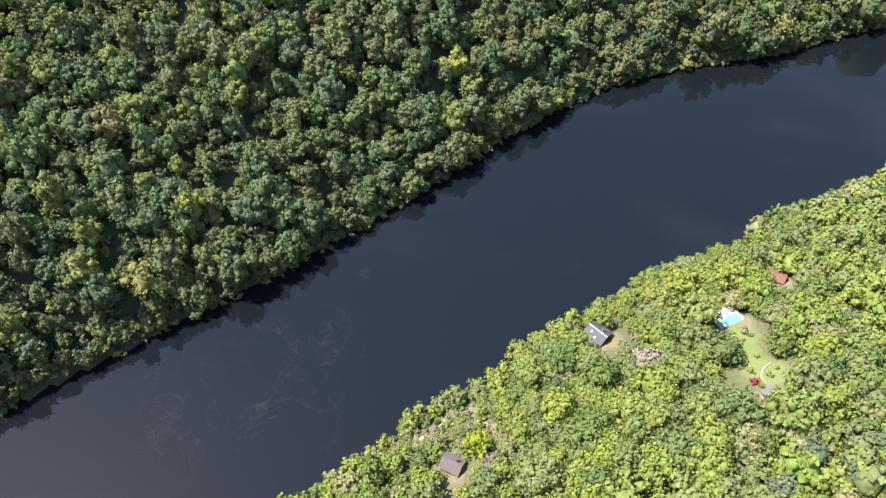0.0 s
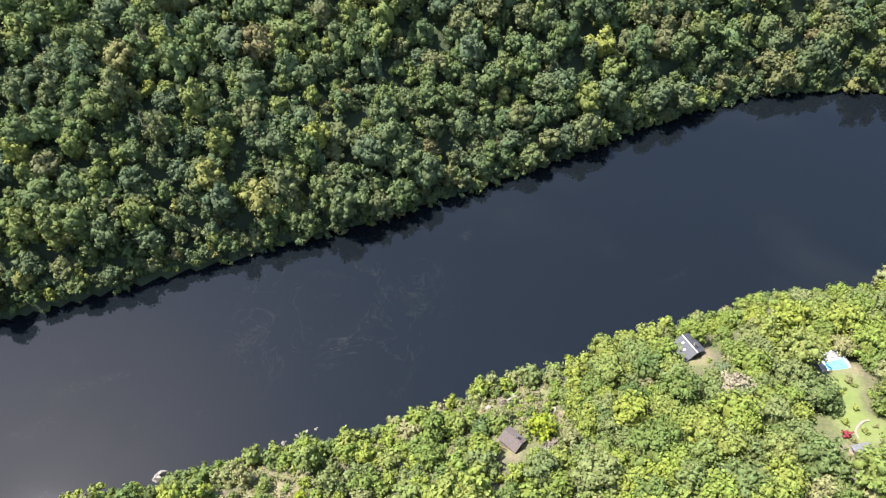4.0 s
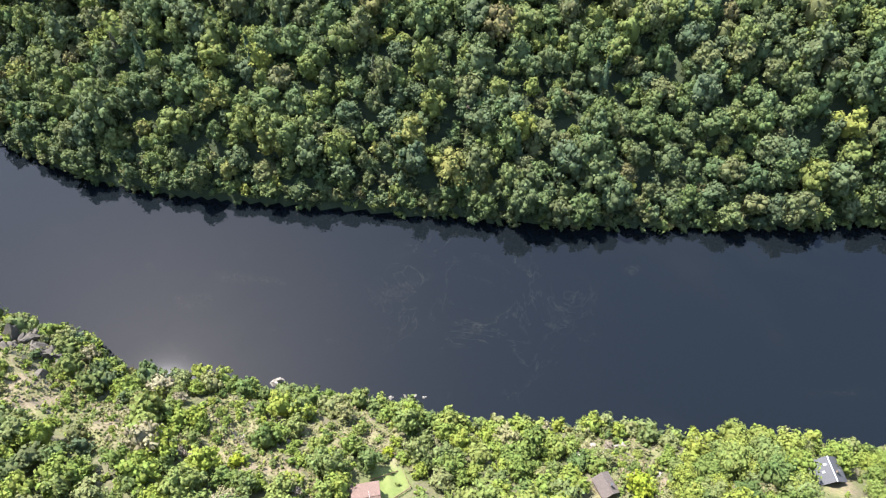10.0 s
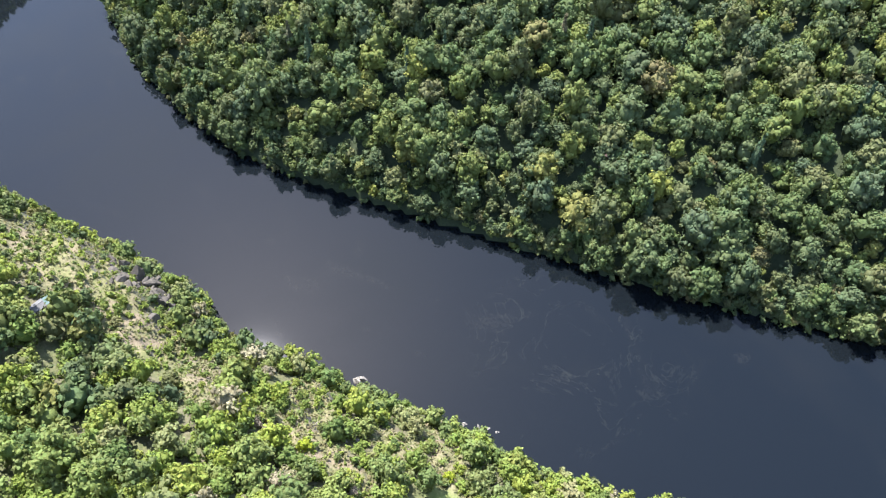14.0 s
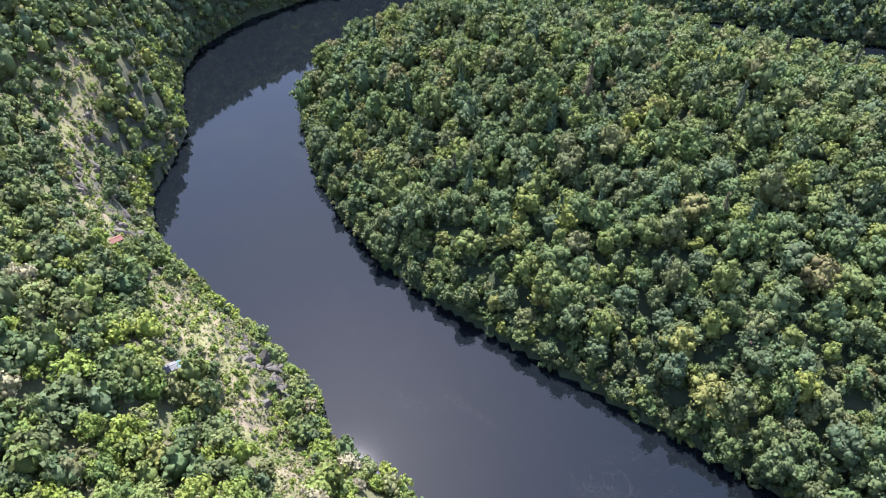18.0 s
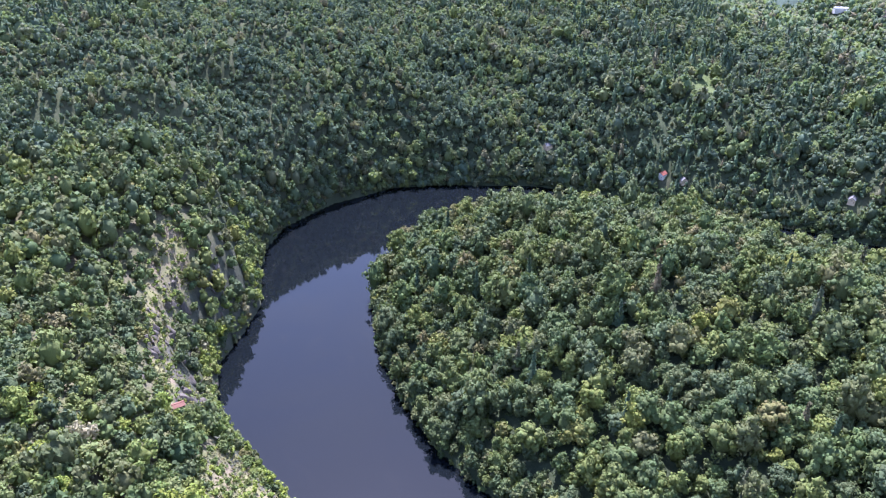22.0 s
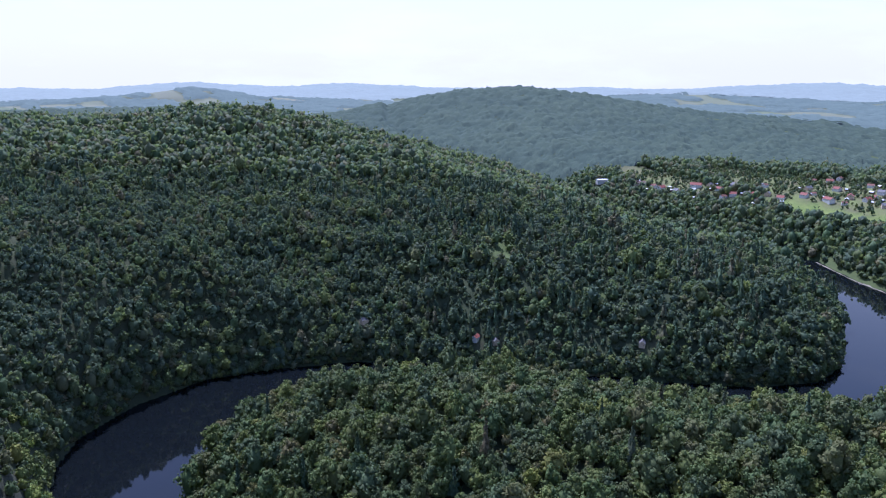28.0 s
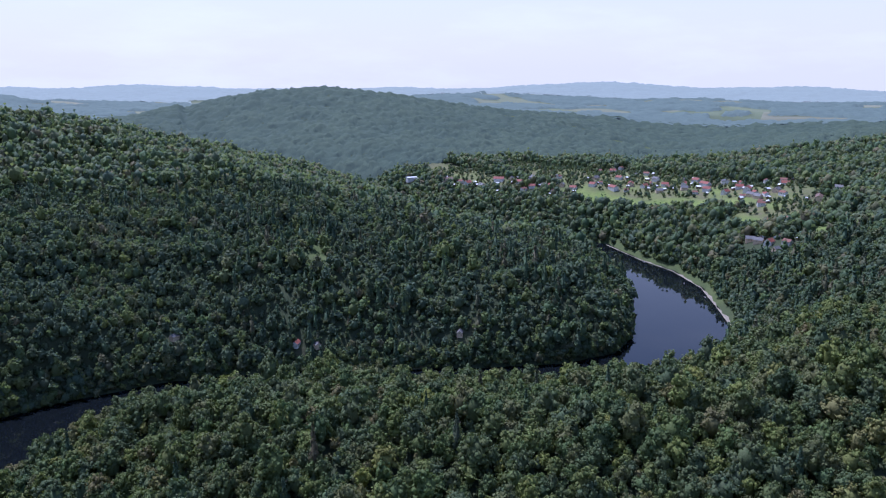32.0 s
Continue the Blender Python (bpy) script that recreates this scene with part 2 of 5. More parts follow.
# ---- the lie of the land: two shores of one winding river, and the hills ----
SHORE_A = [(1000, 720), (700, 520), (500, 400), (300, 275), (191, 203), (145, 184), (112, 164), (76, 152), (64, 141), (30, 123),
           (17, 110), (-12, 95), (-20, 85), (-46, 67), (-63, 60), (-82, 50), (-104, 36), (-123, 26), (-140, 12), (-167, 9),
           (-193, -1), (-215, -14), (-247, -31), (-278, -42), (-315, -44), (-345, -30), (-371, -21), (-402, -21), (-440, -17),
           (-470, -4), (-504, 35), (-521, 87), (-516, 132), (-500, 195), (-460, 262), (-405, 325), (-350, 385), (-308, 440),
           (-291, 490), (-300, 530), (-321, 566), (-368, 640), (-426, 704), (-505, 755), (-600, 742), (-700, 728), (-850, 745), (-1100, 800), (-1500, 790), (-2000, 900), (-2700, 1250)]
SHORE_B = [(1000, 860), (700, 620), (450, 430), (320, 360), (230, 310), (169, 287), (115, 275), (81, 264), (30, 230), (-8, 197),
           (-52, 163), (-79, 144), (-108, 126), (-148, 100), (-190, 73), (-225, 55), (-257, 46), (-301, 40), (-352, 43),
           (-396, 54), (-428, 80), (-446, 115), (-446, 160), (-425, 212), (-385, 262), (-335, 315), (-285, 370), (-245, 420),
           (-228, 470), (-225, 530), (-239, 588), (-249, 617), (-289, 668), (-325, 712), (-379, 751), (-434, 770), (-505, 806),
           (-610, 800), (-710, 790), (-850, 810), (-1100, 870), (-1500, 850), (-2000, 960), (-2700, 1310)]


def reach(line, x, y):
    """How far the points x, y lie from an open line."""
    best = np.full(np.shape(x), 1e9)
    for (ax, ay), (bx, by) in zip(line[:-1], line[1:]):
        ux, uy = bx - ax, by - ay
        s = np.clip(((x - ax) * ux + (y - ay) * uy) / (ux * ux + uy * uy), 0, 1)
        best = np.minimum(best, (x - ax - s * ux) ** 2 + (y - ay - s * uy) ** 2)
    return np.sqrt(best)


def inside(ring, x, y):
    """Which of the points x, y lie inside a closed ring."""
    odd = np.zeros(np.shape(x), bool)
    for (ax, ay), (bx, by) in zip(ring, ring[1:] + ring[:1]):
        if ay != by:
            odd ^= ((ay > y) != (by > y)) & (x < (bx - ax) * (y - ay) / (by - ay) + ax)
    return odd


RING_A = SHORE_A + [(-9000, 1500), (-9000, -9000), (9000, -9000), (9000, 800)]
RING_B = SHORE_B + [(-9000, 1500), (-9000, 9000), (9000, 9000), (9000, 800)]


def bump(x, y, cx, cy, high, sx, sy, turn=0.0):
    """A smooth hill."""
    c, s = math.cos(radians(turn)), math.sin(radians(turn))
    u, v = (x - cx) * c + (y - cy) * s, (y - cy) * c - (x - cx) * s
    return high * np.exp(-0.5 * ((u / sx) ** 2 + (v / sy) ** 2))


def wavy(x, y, size, seed):
    """Cheap smooth noise between about -1 and 1, as a sum of sines."""
    rnd = np.random.RandomState(seed)
    out = 0.0
    for _ in range(7):
        a, f, p = rnd.uniform(0, 6.283), rnd.uniform(0.7, 1.9) * 6.283 / size, rnd.uniform(0, 6.283)
        out = out + np.sin((x * math.cos(a) + y * math.sin(a)) * f + p)
    return out / 3.5


def land(x, y):
    """Height of the ground at x, y, and the distances onto the near and the far side (negative: off that side)."""
    x, y = np.asarray(x, float), np.asarray(y, float)
    on_a, on_b = inside(RING_A, x, y), inside(RING_B, x, y)
    da, db = reach(SHORE_A, x, y), reach(SHORE_B, x, y)
    crag = np.exp(-((x + 235) / 95) ** 2)
    steep = 62 - 30 * crag - 38 * np.exp(-((x + 430) / 130) ** 2 - ((y - 0) / 130) ** 2)
    za = (74 + bump(x, y, -520, -10, 34, 110, 120)) * (1 - np.exp(-da / steep)) + 92 * (1 - np.exp(-(da / 470) ** 2))
    za = za + (bump(x, y, -640, -20, 34, 210, 150) + bump(x, y, -1000, 80, 12, 180, 260)
               - bump(x, y, -520, 500, 12, 130, 60) - bump(x, y, -760, 560, 14, 160, 90) - bump(x, y, -250, -420, 20, 300, 200)
               - bump(x, y, -570, 650, 55, 120, 70) + bump(x, y, -1060, 310, 18, 110, 150) - bump(x, y, -1190, 95, 16, 110, 90)
               - bump(x, y, -690, 130, 15, 110, 30, -10) - bump(x, y, -640, -50, 13, 100, 30, 5) - bump(x, y, -760, 250, 9, 110, 35, -20)) * (1 - np.exp(-da / 120))
    za = za + wavy(x, y, 90, 3) * 3.2 * (1 - np.exp(-da / 50)) + wavy(x, y, 24, 4) * 1.6 * (1 - np.exp(-da / 20)) * (0.4 + crag)
    # spurs and gullies down the slope of the outer bend
    spur = 1 - 2.2 * np.abs(wavy(x + 0.35 * y, y, 170, 61)) + 0.5 * wavy(x, y, 60, 62)
    za = za + 7 * spur * np.exp(-((da - 100) / 80) ** 2) * np.clip((-400 - x) / 80, 0, 1) * np.clip((420 - y) / 120, 0, 1)
    zb = (70 - 16 * (1 - np.exp(-(db / 260) ** 2))) * (1 - np.exp(-db / 105)) + bump(x, y, -290, 195, 8, 120, 60, -45)
    zb = zb + (bump(x, y, 20, 560, 58, 190, 190) + bump(x, y, -330, 1500, 42, 420, 330) + bump(x, y, 300, 1250, 85, 420, 420)
               + bump(x, y, -1930, 1210, 112, 360, 420, 20) + bump(x, y, -1400, 1650, 22, 420, 330)
               + bump(x, y, -700, 2150, 22, 500, 300)) * (1 - np.exp(-db / 170))
    zb = zb + wavy(x, y, 110, 5) * 2.6 * (1 - np.exp(-db / 60))
    z = np.where(on_a, za, np.where(on_b, zb, np.where(x < -1130, 2.0, -4.0)))
    r = np.hypot(x, y)
    drop = 62 * np.clip((r - 1180) / 700, 0, 1)
    z = z - np.where(on_a, drop, 0)
    # far up the valley the two sides run together into one upland
    side = 0.5 + 0.5 * np.clip(np.where(on_b, db, -da) / 420, -1, 1)
    upland = 1 - np.clip((r - 1420) / 350, 0, 1)
    afar = (za + 0 * da - drop) * (1 - side) + zb * side
    afar = afar + 54 * np.exp(-np.minimum(da, db) / 66) * (1 - upland)
    z = z * upland + afar * (1 - upland)
    z = z + (bump(x, y, -2193, 1093, 72, 192, 250, 63.5) - bump(x, y, -1090, 2330, 66, 280, 560, 25) - bump(x, y, -795, 1560, 34, 180, 330, 27))
    far = np.clip((r - 2300) / 900, 0, 1)
    far = far * far * (3 - 2 * far)
    rise = np.clip((r - 2800) / 1900, 0, 1)
    plain = 70 + 10 * wavy(x, y, 1500, 8) + rise * (8 + 8 * wavy(x, y, 1900, 9)) + 5 * wavy(x, y, 500, 11)
    for turn, off, high, wide in ((69, 4500, 52, 420), (80, 3500, 54, 260), (80, 4800, 46, 300), (35, 4500, 58, 480), (90, 4500, 40, 420), (56, 4650, 14, 300),
                                  (19, 4400, 44, 420), (43, 3700, 24, 260), (101, 4300, 46, 400), (27, 3500, 22, 240), (60, 3900, 20, 260)):
        plain = plain + bump(x, y, -math.sin(radians(turn)) * off, math.cos(radians(turn)) * off, high, wide, wide * 0.5, turn)
    z = z * (1 - far) + plain * far
    return z, np.where(on_a, da, -da), np.where(on_b, db, -db)



def part(name, data, material, parent=None, label=""):
    """One mesh object, from a bmesh or a mesh, under a thing or a part."""
    if isinstance(data, bmesh.types.BMesh):
        mesh = bpy.data.meshes.new(name)
        data.to_mesh(mesh)
        data.free()
        data = mesh
    if material and not data.materials:
        data.materials.append(material)
    ob = new(name, data)
    ob.parent = parent
    return tagged(ob, label)


def mesh_of(name, verts, faces, material, floats=()):
    """A mesh from arrays of points and of triangles or quads, with values for each point."""
    verts, faces = np.asarray(verts, np.float32), np.asarray(faces, np.int32)
    mesh = bpy.data.meshes.new(name)
    mesh.vertices.add(len(verts))
    mesh.vertices.foreach_set("co", verts.ravel())
    mesh.loops.add(faces.size)
    mesh.loops.foreach_set("vertex_index", faces.ravel())
    mesh.polygons.add(len(faces))
    mesh.polygons.foreach_set("loop_start", np.arange(len(faces), dtype=np.int32) * faces.shape[1])
    mesh.update(calc_edges=True)
    for key, values in dict(floats).items():
        mesh.attributes.new(key, "FLOAT", "POINT").data.foreach_set("value", np.asarray(values, np.float32))
    mesh.materials.append(material)
    return mesh


# clearings: centre, half sizes, turn; kept free of trees
VILLAGE = [(-600, 985, 260, 75, -8), (-420, 955, 130, 60, -5), (-880, 925, 140, 30, -14), (-310, 880, 60, 45, 40)]
MEADOWS = [(-570, 900, 85, 20, -4), (-432, 906, 80, 24, 4), (-519, 353, 14, 11, 30), (-508, 346, 7, 5, 0), (-534, 364, 6, 6, 0), (-432, 387, 11, 9, 30), (-345, 842, 26, 12, 20), (-240, 800, 26, 8, 30),
           (-800, 1405, 20, 80, 20), (-960, 1650, 90, 40, -20), (-780, 1780, 110, 50, 10), (-1420, 1640, 80, 34, 0), (-1180, 1720, 70, 34, 0),
           (-110, 1080, 50, 20, 0)]
GARDENS = [(88.9, 95, 4.4, 9.5, -10), (91.6, 105.5, 4.2, 5.4, -10), (90, 113, 8, 6.5, -30), (-45.5, 33, 6, 6, 10), (92, 89.5, 6.4, 5.4, 10), (-45, 24, 7.5, 6.5, 10),
           (52.5, 115.5, 8, 7.5, 0), (113, 132.5, 6, 6, 0), (2.6, 68, 5, 4.6, 0), (88, 80, 4, 3.5, 0), (-160, -35, 3.8, 3.4, 0), (-234, -50, 3.2, 3.2, 0)]
# spots kept open: the shingle and the yards of the cottages across the bend
YARDS = [(-103.8, 38.5, 5.5, 5, 0), (-67.5, 60, 7.5, 3.6, 48), (-453, 287, 7, 6, 0), (-442, 298, 6.5, 5.5, 0), (-510, 212, 6.5, 5.5, 0), (-370, 388, 6.5, 5.5, 0), (-369, 398, 4, 10, 20)]
BALD = [(-164, -4, 12, 3.4, 8), (-258, -47, 10, 4, 12), (-185, -22, 30, 15, 10), (-150, -14, 22, 9, 10), (-262, -57, 34, 6.5, 12), (-312, -66, 34, 6, 5), (-95, 18, 20, 8, -30), (-60, 44, 18, 6, -30),
        (0, 88, 16, 6, 40), (-118, -6, 14, 7, 0), (-77, 12.5, 24, 5.5, 19), (-70, 33, 9, 5, 40), (10, 80, 9, 9, 0), (-350, -60, 24, 6, 0)]


def spread(spots, x, y, soft=0.25):
    """1 inside the ovals of a list, 0 outside, soft at the rim."""
    best = np.zeros(np.shape(x))
    for cx, cy, sx, sy, turn in spots:
        c, s = math.cos(radians(turn)), math.sin(radians(turn))
        u, v = ((x - cx) * c + (y - cy) * s) / sx, ((y - cy) * c - (x - cx) * s) / sy
        best = np.maximum(best, np.clip((1 + soft - np.hypot(u, v)) / (2 * soft), 0, 1))
    return best


def on_beach(x, y):
    """How far along the sandy shore below the village a point lies: 1 on the sand."""
    return reach(SHORE_B[31:37], x, y) < 7


def fields(x, y):
    """Where the far plain is ploughed or mown instead of wooded."""
    r = np.hypot(x, y)
    return np.clip((wavy(x, y, 620, 21) + 0.55 * wavy(x, y, 240, 22) - 0.12) * 4, 0, 1) * np.clip((r - 2700) / 250, 0, 1) * np.clip((4100 - r) / 400, 0, 1)


def rough_ground(x, y, inland):
    """Ledges and humps of the bare slopes."""
    crag = np.clip(spread(BALD, x, y), 0, 1)
    return (crag * (np.abs(wavy(x, y, 16, 31)) * 2.2 + wavy(x, y, 6, 33) * 0.9 - 0.9) * np.clip(inland / 6, 0, 1)
            + np.where(inland > 0, wavy(x, y, 5, 32) * 0.25, 0))


def make_ground():
    """One sheet from under the drone to the horizon, finer close by."""
    rings = np.concatenate([np.linspace(0, 620, 190), 620 * (4950 / 620) ** np.linspace(0.012, 1, 120)])
    turns = np.radians(np.concatenate([np.linspace(-60, 125, 430), np.linspace(125, 300, 60)[1:-1]]))
    r, a = np.meshgrid(rings, turns, indexing="ij")
    x, y = -np.sin(a) * r, np.cos(a) * r
    z, da, db = land(x, y)
    inland = np.maximum(da, db)
    z = z + rough_ground(x, y, inland)
    z[0, :] = z[0, 0]
    near, count = r.shape
    k = np.arange(near - 1)[:, None] * count + np.arange(count)[None, :]
    nxt = np.arange(near - 1)[:, None] * count + (np.arange(count)[None, :] + 1) % count
    faces = np.stack([k, k + count, nxt + count, nxt], -1).reshape(-1, 4)
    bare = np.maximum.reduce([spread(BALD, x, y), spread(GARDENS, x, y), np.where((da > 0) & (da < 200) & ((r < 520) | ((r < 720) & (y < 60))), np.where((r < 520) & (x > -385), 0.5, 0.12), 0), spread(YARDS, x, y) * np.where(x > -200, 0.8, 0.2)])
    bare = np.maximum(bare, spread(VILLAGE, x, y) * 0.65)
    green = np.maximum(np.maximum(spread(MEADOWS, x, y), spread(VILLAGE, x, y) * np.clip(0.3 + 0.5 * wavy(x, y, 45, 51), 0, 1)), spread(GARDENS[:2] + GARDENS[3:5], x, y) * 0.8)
    # beyond 1300 m the green is cut back to stand for haze
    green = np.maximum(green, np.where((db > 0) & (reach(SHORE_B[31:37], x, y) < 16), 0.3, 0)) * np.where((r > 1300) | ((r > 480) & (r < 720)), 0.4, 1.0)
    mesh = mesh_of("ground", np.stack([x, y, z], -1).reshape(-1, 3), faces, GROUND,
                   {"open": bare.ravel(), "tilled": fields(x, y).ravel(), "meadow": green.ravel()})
    mesh.polygons.foreach_set("use_smooth", np.ones(len(faces), bool))
    tagged(new("ground", mesh), "wooded valley slopes of dry grass, soil and fields", "ground", kind="structure")


make_ground()


def make_water():
    bm = bmesh.new()
    xs, ys = np.arange(-1140, 1041, 60), np.arange(-120, 921, 60)
    grid = {(i, j): bm.verts.new((x, y, 0)) for i, x in enumerate(xs) for j, y in enumerate(ys)}
    for i in range(len(xs) - 1):
        for j in range(len(ys) - 1):
            bm.faces.new((grid[i, j], grid[i + 1, j], grid[i + 1, j + 1], grid[i, j + 1]))
    tagged(part("water", bm, WATER), "dark calm river water with faint drifting scum", "river", kind="structure")


make_water()


# ---- trees: templates with a unit crown radius, set out by thousands ----
rng = np.random.RandomState(7)
ICO = bmesh.new()
bmesh.ops.create_icosphere(ICO, subdivisions=1, radius=1)
ICO_V = np.array([v.co[:] for v in ICO.verts])
ICO_F = np.array([[v.index for v in f.verts] for f in ICO.faces])
ICO.free()


def unit(v):
    return v / np.maximum(np.linalg.norm(v, axis=-1, keepdims=True), 1e-6)


def sprays(points, normals, size, shake=0.26):
    """A bent spray of leaves at each point, facing about along its normal."""
    n = len(points)
    normals = unit(normals + rng.normal(0, shake, (n, 3)))
    side = unit(np.cross(normals, rng.normal(0, 1, (n, 3))))
    along = np.cross(normals, side)
    s = (size * rng.uniform(0.65, 1.3, n))[:, None]
    droop = normals * s * -0.3
    verts = np.stack([points - along * s * 0.9 + droop, points + side * s * 0.8, points + along * s + droop * 0.6, points - side * s * 0.8], 1).reshape(-1, 3)
    k = np.arange(n)[:, None] * 4
    return verts, np.concatenate([k + [0, 1, 3], k + [1, 2, 3]])


def join(*meshes):
    verts, faces, base = [], [], 0
    for v, f in meshes:
        verts.append(v), faces.append(f + base)
        base += len(v)
    return np.concatenate(verts), np.concatenate(faces)


OCT_V = np.array([(1, 0, 0), (-1, 0, 0), (0, 1, 0), (0, -1, 0), (0, 0, 1), (0, 0, -1)], float)
OCT_F = np.array([(0, 2, 4), (2, 1, 4), (1, 3, 4), (3, 0, 4), (2, 0, 5), (1, 2, 5), (3, 1, 5), (0, 3, 5)])


def broadleaf(lobes, leaves, size, tall, core=0.55, inner=0.35, solid=(OCT_V, OCT_F)):
    """A crown of many rounded lobes round an egg of inner leaves; radius 1, from the ground to about 2 * tall."""
    heads = unit(rng.normal(0, 1, (lobes, 3)) * [1, 1, 0.8] + [0, 0, 0.35])
    heads[0] = (0, 0, 1)
    rad = rng.uniform(0.24, 0.42, lobes)
    mid = heads * (1 - rad)[:, None] * rng.uniform(0.82, 1.18, lobes)[:, None]
    mid[:, 2] *= tall
    pick = rng.choice(lobes, leaves, p=rad ** 2 / (rad ** 2).sum())
    way = unit(rng.normal(0, 1, (leaves, 3)) + heads[pick] * 0.8 + [0, 0, 0.35])
    points = mid[pick] + way * (rad[pick] * rng.uniform(0.85, 1.1, leaves))[:, None]
    deep = int(leaves * inner)
    way2 = unit(rng.normal(0, 1, (deep, 3)) + [0, 0, 0.3])
    points2 = way2 * rng.uniform(0.62, 0.82, (deep, 1)) * [1, 1, tall]
    lump = ICO_V * [core, core, core * tall * 1.1] * rng.uniform(0.8, 1.12, (len(ICO_V), 1))
    clumps = []
    if solid:
        for k in np.where(heads[:, 2] > -0.45)[0]:
            clumps.append((solid[0] * rad[k] * rng.uniform(0.6, 0.9, (len(solid[0]), 1)) + mid[k], solid[1]))
    body = join(sprays(points, way, size, 0.5), sprays(points2, way2, size * 1.25), (lump, ICO_F), *clumps)
    return body[0] + [0, 0, tall * 0.95], body[1]


def conifer(leaves, size, tall):
    """A spire of drooping sprays; radius 1 at the foot."""
    h = rng.uniform(0, 1, leaves) ** 1.25
    tier = np.round(h * 9) / 9
    a = rng.uniform(0, 6.283, leaves)
    r = (1 - h) * rng.uniform(0.55, 1.05, leaves) * (0.82 + 0.3 * (h - tier) * -9 * 0.5)
    points = np.stack([np.cos(a) * r, np.sin(a) * r, 0.25 + h * tall], -1)
    way = np.stack([np.cos(a), np.sin(a), np.full(leaves, 0.8)], -1)
    body = sprays(points, unit(way), size)
    k = 7
    t = np.arange(k) * 6.283 / k
    cone = np.concatenate([np.stack([np.cos(t) * 0.62, np.sin(t) * 0.62, np.full(k, 0.3)], -1), [[0, 0, tall * 1.02]]])
    return join(body, (cone, np.array([[i, (i + 1) % k, k] for i in range(k)])))


BALL = (ICO_V, ICO_F)
NEAR_WOOD = [broadleaf(int(rng.randint(18, 28)), 250, 0.095, t, 0.6, 0.2, BALL) for t in (1.05, 1.2, 1.4, 1.6, 1.15, 1.3, 1.0, 1.25)]
NEAR_SCRUB = [broadleaf(int(rng.randint(13, 20)), 230, 0.098, t, 0.6, 0.25) for t in (0.75, 0.9, 1.1, 0.8, 0.95, 1.2)]
MID_SCRUB = [broadleaf(int(rng.randint(11, 17)), 110, 0.14, t, 0.62, 0.2) for t in (0.75, 0.9, 1.1, 0.8, 0.95, 1.2)]
OUTER_WOOD = [broadleaf(int(rng.randint(16, 24)), 200, 0.104, t, 0.62, 0.1) for t in (1.05, 1.2, 1.4, 1.6, 1.15, 1.3, 1.0)]
REAR_WOOD = [broadleaf(int(rng.randint(13, 19)), 110, 0.136, t, 0.64, 0.1) for t in (0.95, 1.1, 1.25, 1.4, 1.05)]
BUSH = [broadleaf(6, 28, 0.24, t, 0.66, 0) for t in (0.6, 0.7, 0.8)]
LOW = [broadleaf(3, 8, 0.36, t, 0.78, 0, None) for t in (0.6, 0.75, 0.9)]
NEAR_CONE = [conifer(150, 0.24, t) for t in (3.6, 4.4)]
MID_WOOD = [broadleaf(9, 34, 0.215, t, 0.66, 0.15) for t in (0.95, 1.1, 1.25, 1.4, 1.05)]
MID_CONE = [conifer(36, 0.36, t) for t in (2.7, 3.3)]
HILL_WOOD = [broadleaf(8, 13, 0.34, t, 0.78, 0, None) for t in (0.9, 1.1, 1.3)]
FAR_WOOD = [broadleaf(5, 3, 0.5, t, 0.88, 0, None) for t in (0.8, 0.95, 1.1, 1.3)]


def scatter(step, inner, outer, wide):
    """Points on a shaken grid in a ring round the drone, over the turns given in degrees."""
    n = int(outer / step) + 1
    gx, gy = np.meshgrid(np.arange(-n, n + 1) * step, np.arange(-n, n + 1) * step)
    x = (gx + rng.uniform(-0.42, 0.42, gx.shape) * step).ravel()
    y = (gy + rng.uniform(-0.42, 0.42, gy.shape) * step).ravel()
    r, a = np.hypot(x, y), np.degrees(np.arctan2(-x, y))
    keep = (r >= inner) & (r < outer) & (a > wide[0]) & (a < wide[1])
    return x[keep], y[keep]


# the village, house by house: place and style
WEST = [(-985, 890, "B"), (-895, 891, "L"), (-858, 889, "w"), (-837, 886, "r"), (-800, 881, "g"), (-784, 906, "R"), (-770, 922, "g"),
        (-742, 911, "r"), (-734, 934, "W"), (-713, 886, "w"), (-750, 880, "g"), (-689, 908, "g"), (-698, 959, "w"), (-660, 896, "w"), (-706, 898, "r")]
MIDDLE = [(-666, 924, "g"), (-640, 918, "r"), (-615, 934, "r"), (-644, 986, "g"), (-683, 1055, "w"), (-662, 1066, "r"), (-658, 1084, "w"), (-610, 1002, "r"),
          (-577, 932, "R"), (-569, 968, "b"), (-583, 1039, "w"), (-546, 1002, "W"), (-545, 968, "r"), (-506, 942, "g"), (-520, 984, "r"), (-495, 996, "r"),
          (-488, 1018, "r"), (-458, 985, "R"), (-438, 1006, "t"), (-499, 1091, "w"), (-444, 962, "r"), (-412, 950, "r"), (-478, 962, "g")]
EAST = [(-400, 966, "r"), (-384, 954, "R"), (-372, 936, "g"), (-360, 930, "g"), (-387, 1024, "w"), (-352, 998, "r"), (-362, 1020, "w"), (-346, 954, "g"),
        (-334, 944, "w"), (-340, 891, "w"), (-287, 932, "L"), (-276, 965, "g"), (-258, 969, "w"), (-291, 844, "w"), (-308, 787, "g"), (-296, 780, "g"),
        (-282, 774, "r"), (-262, 770, "w"), (-343, 1052, "g")]


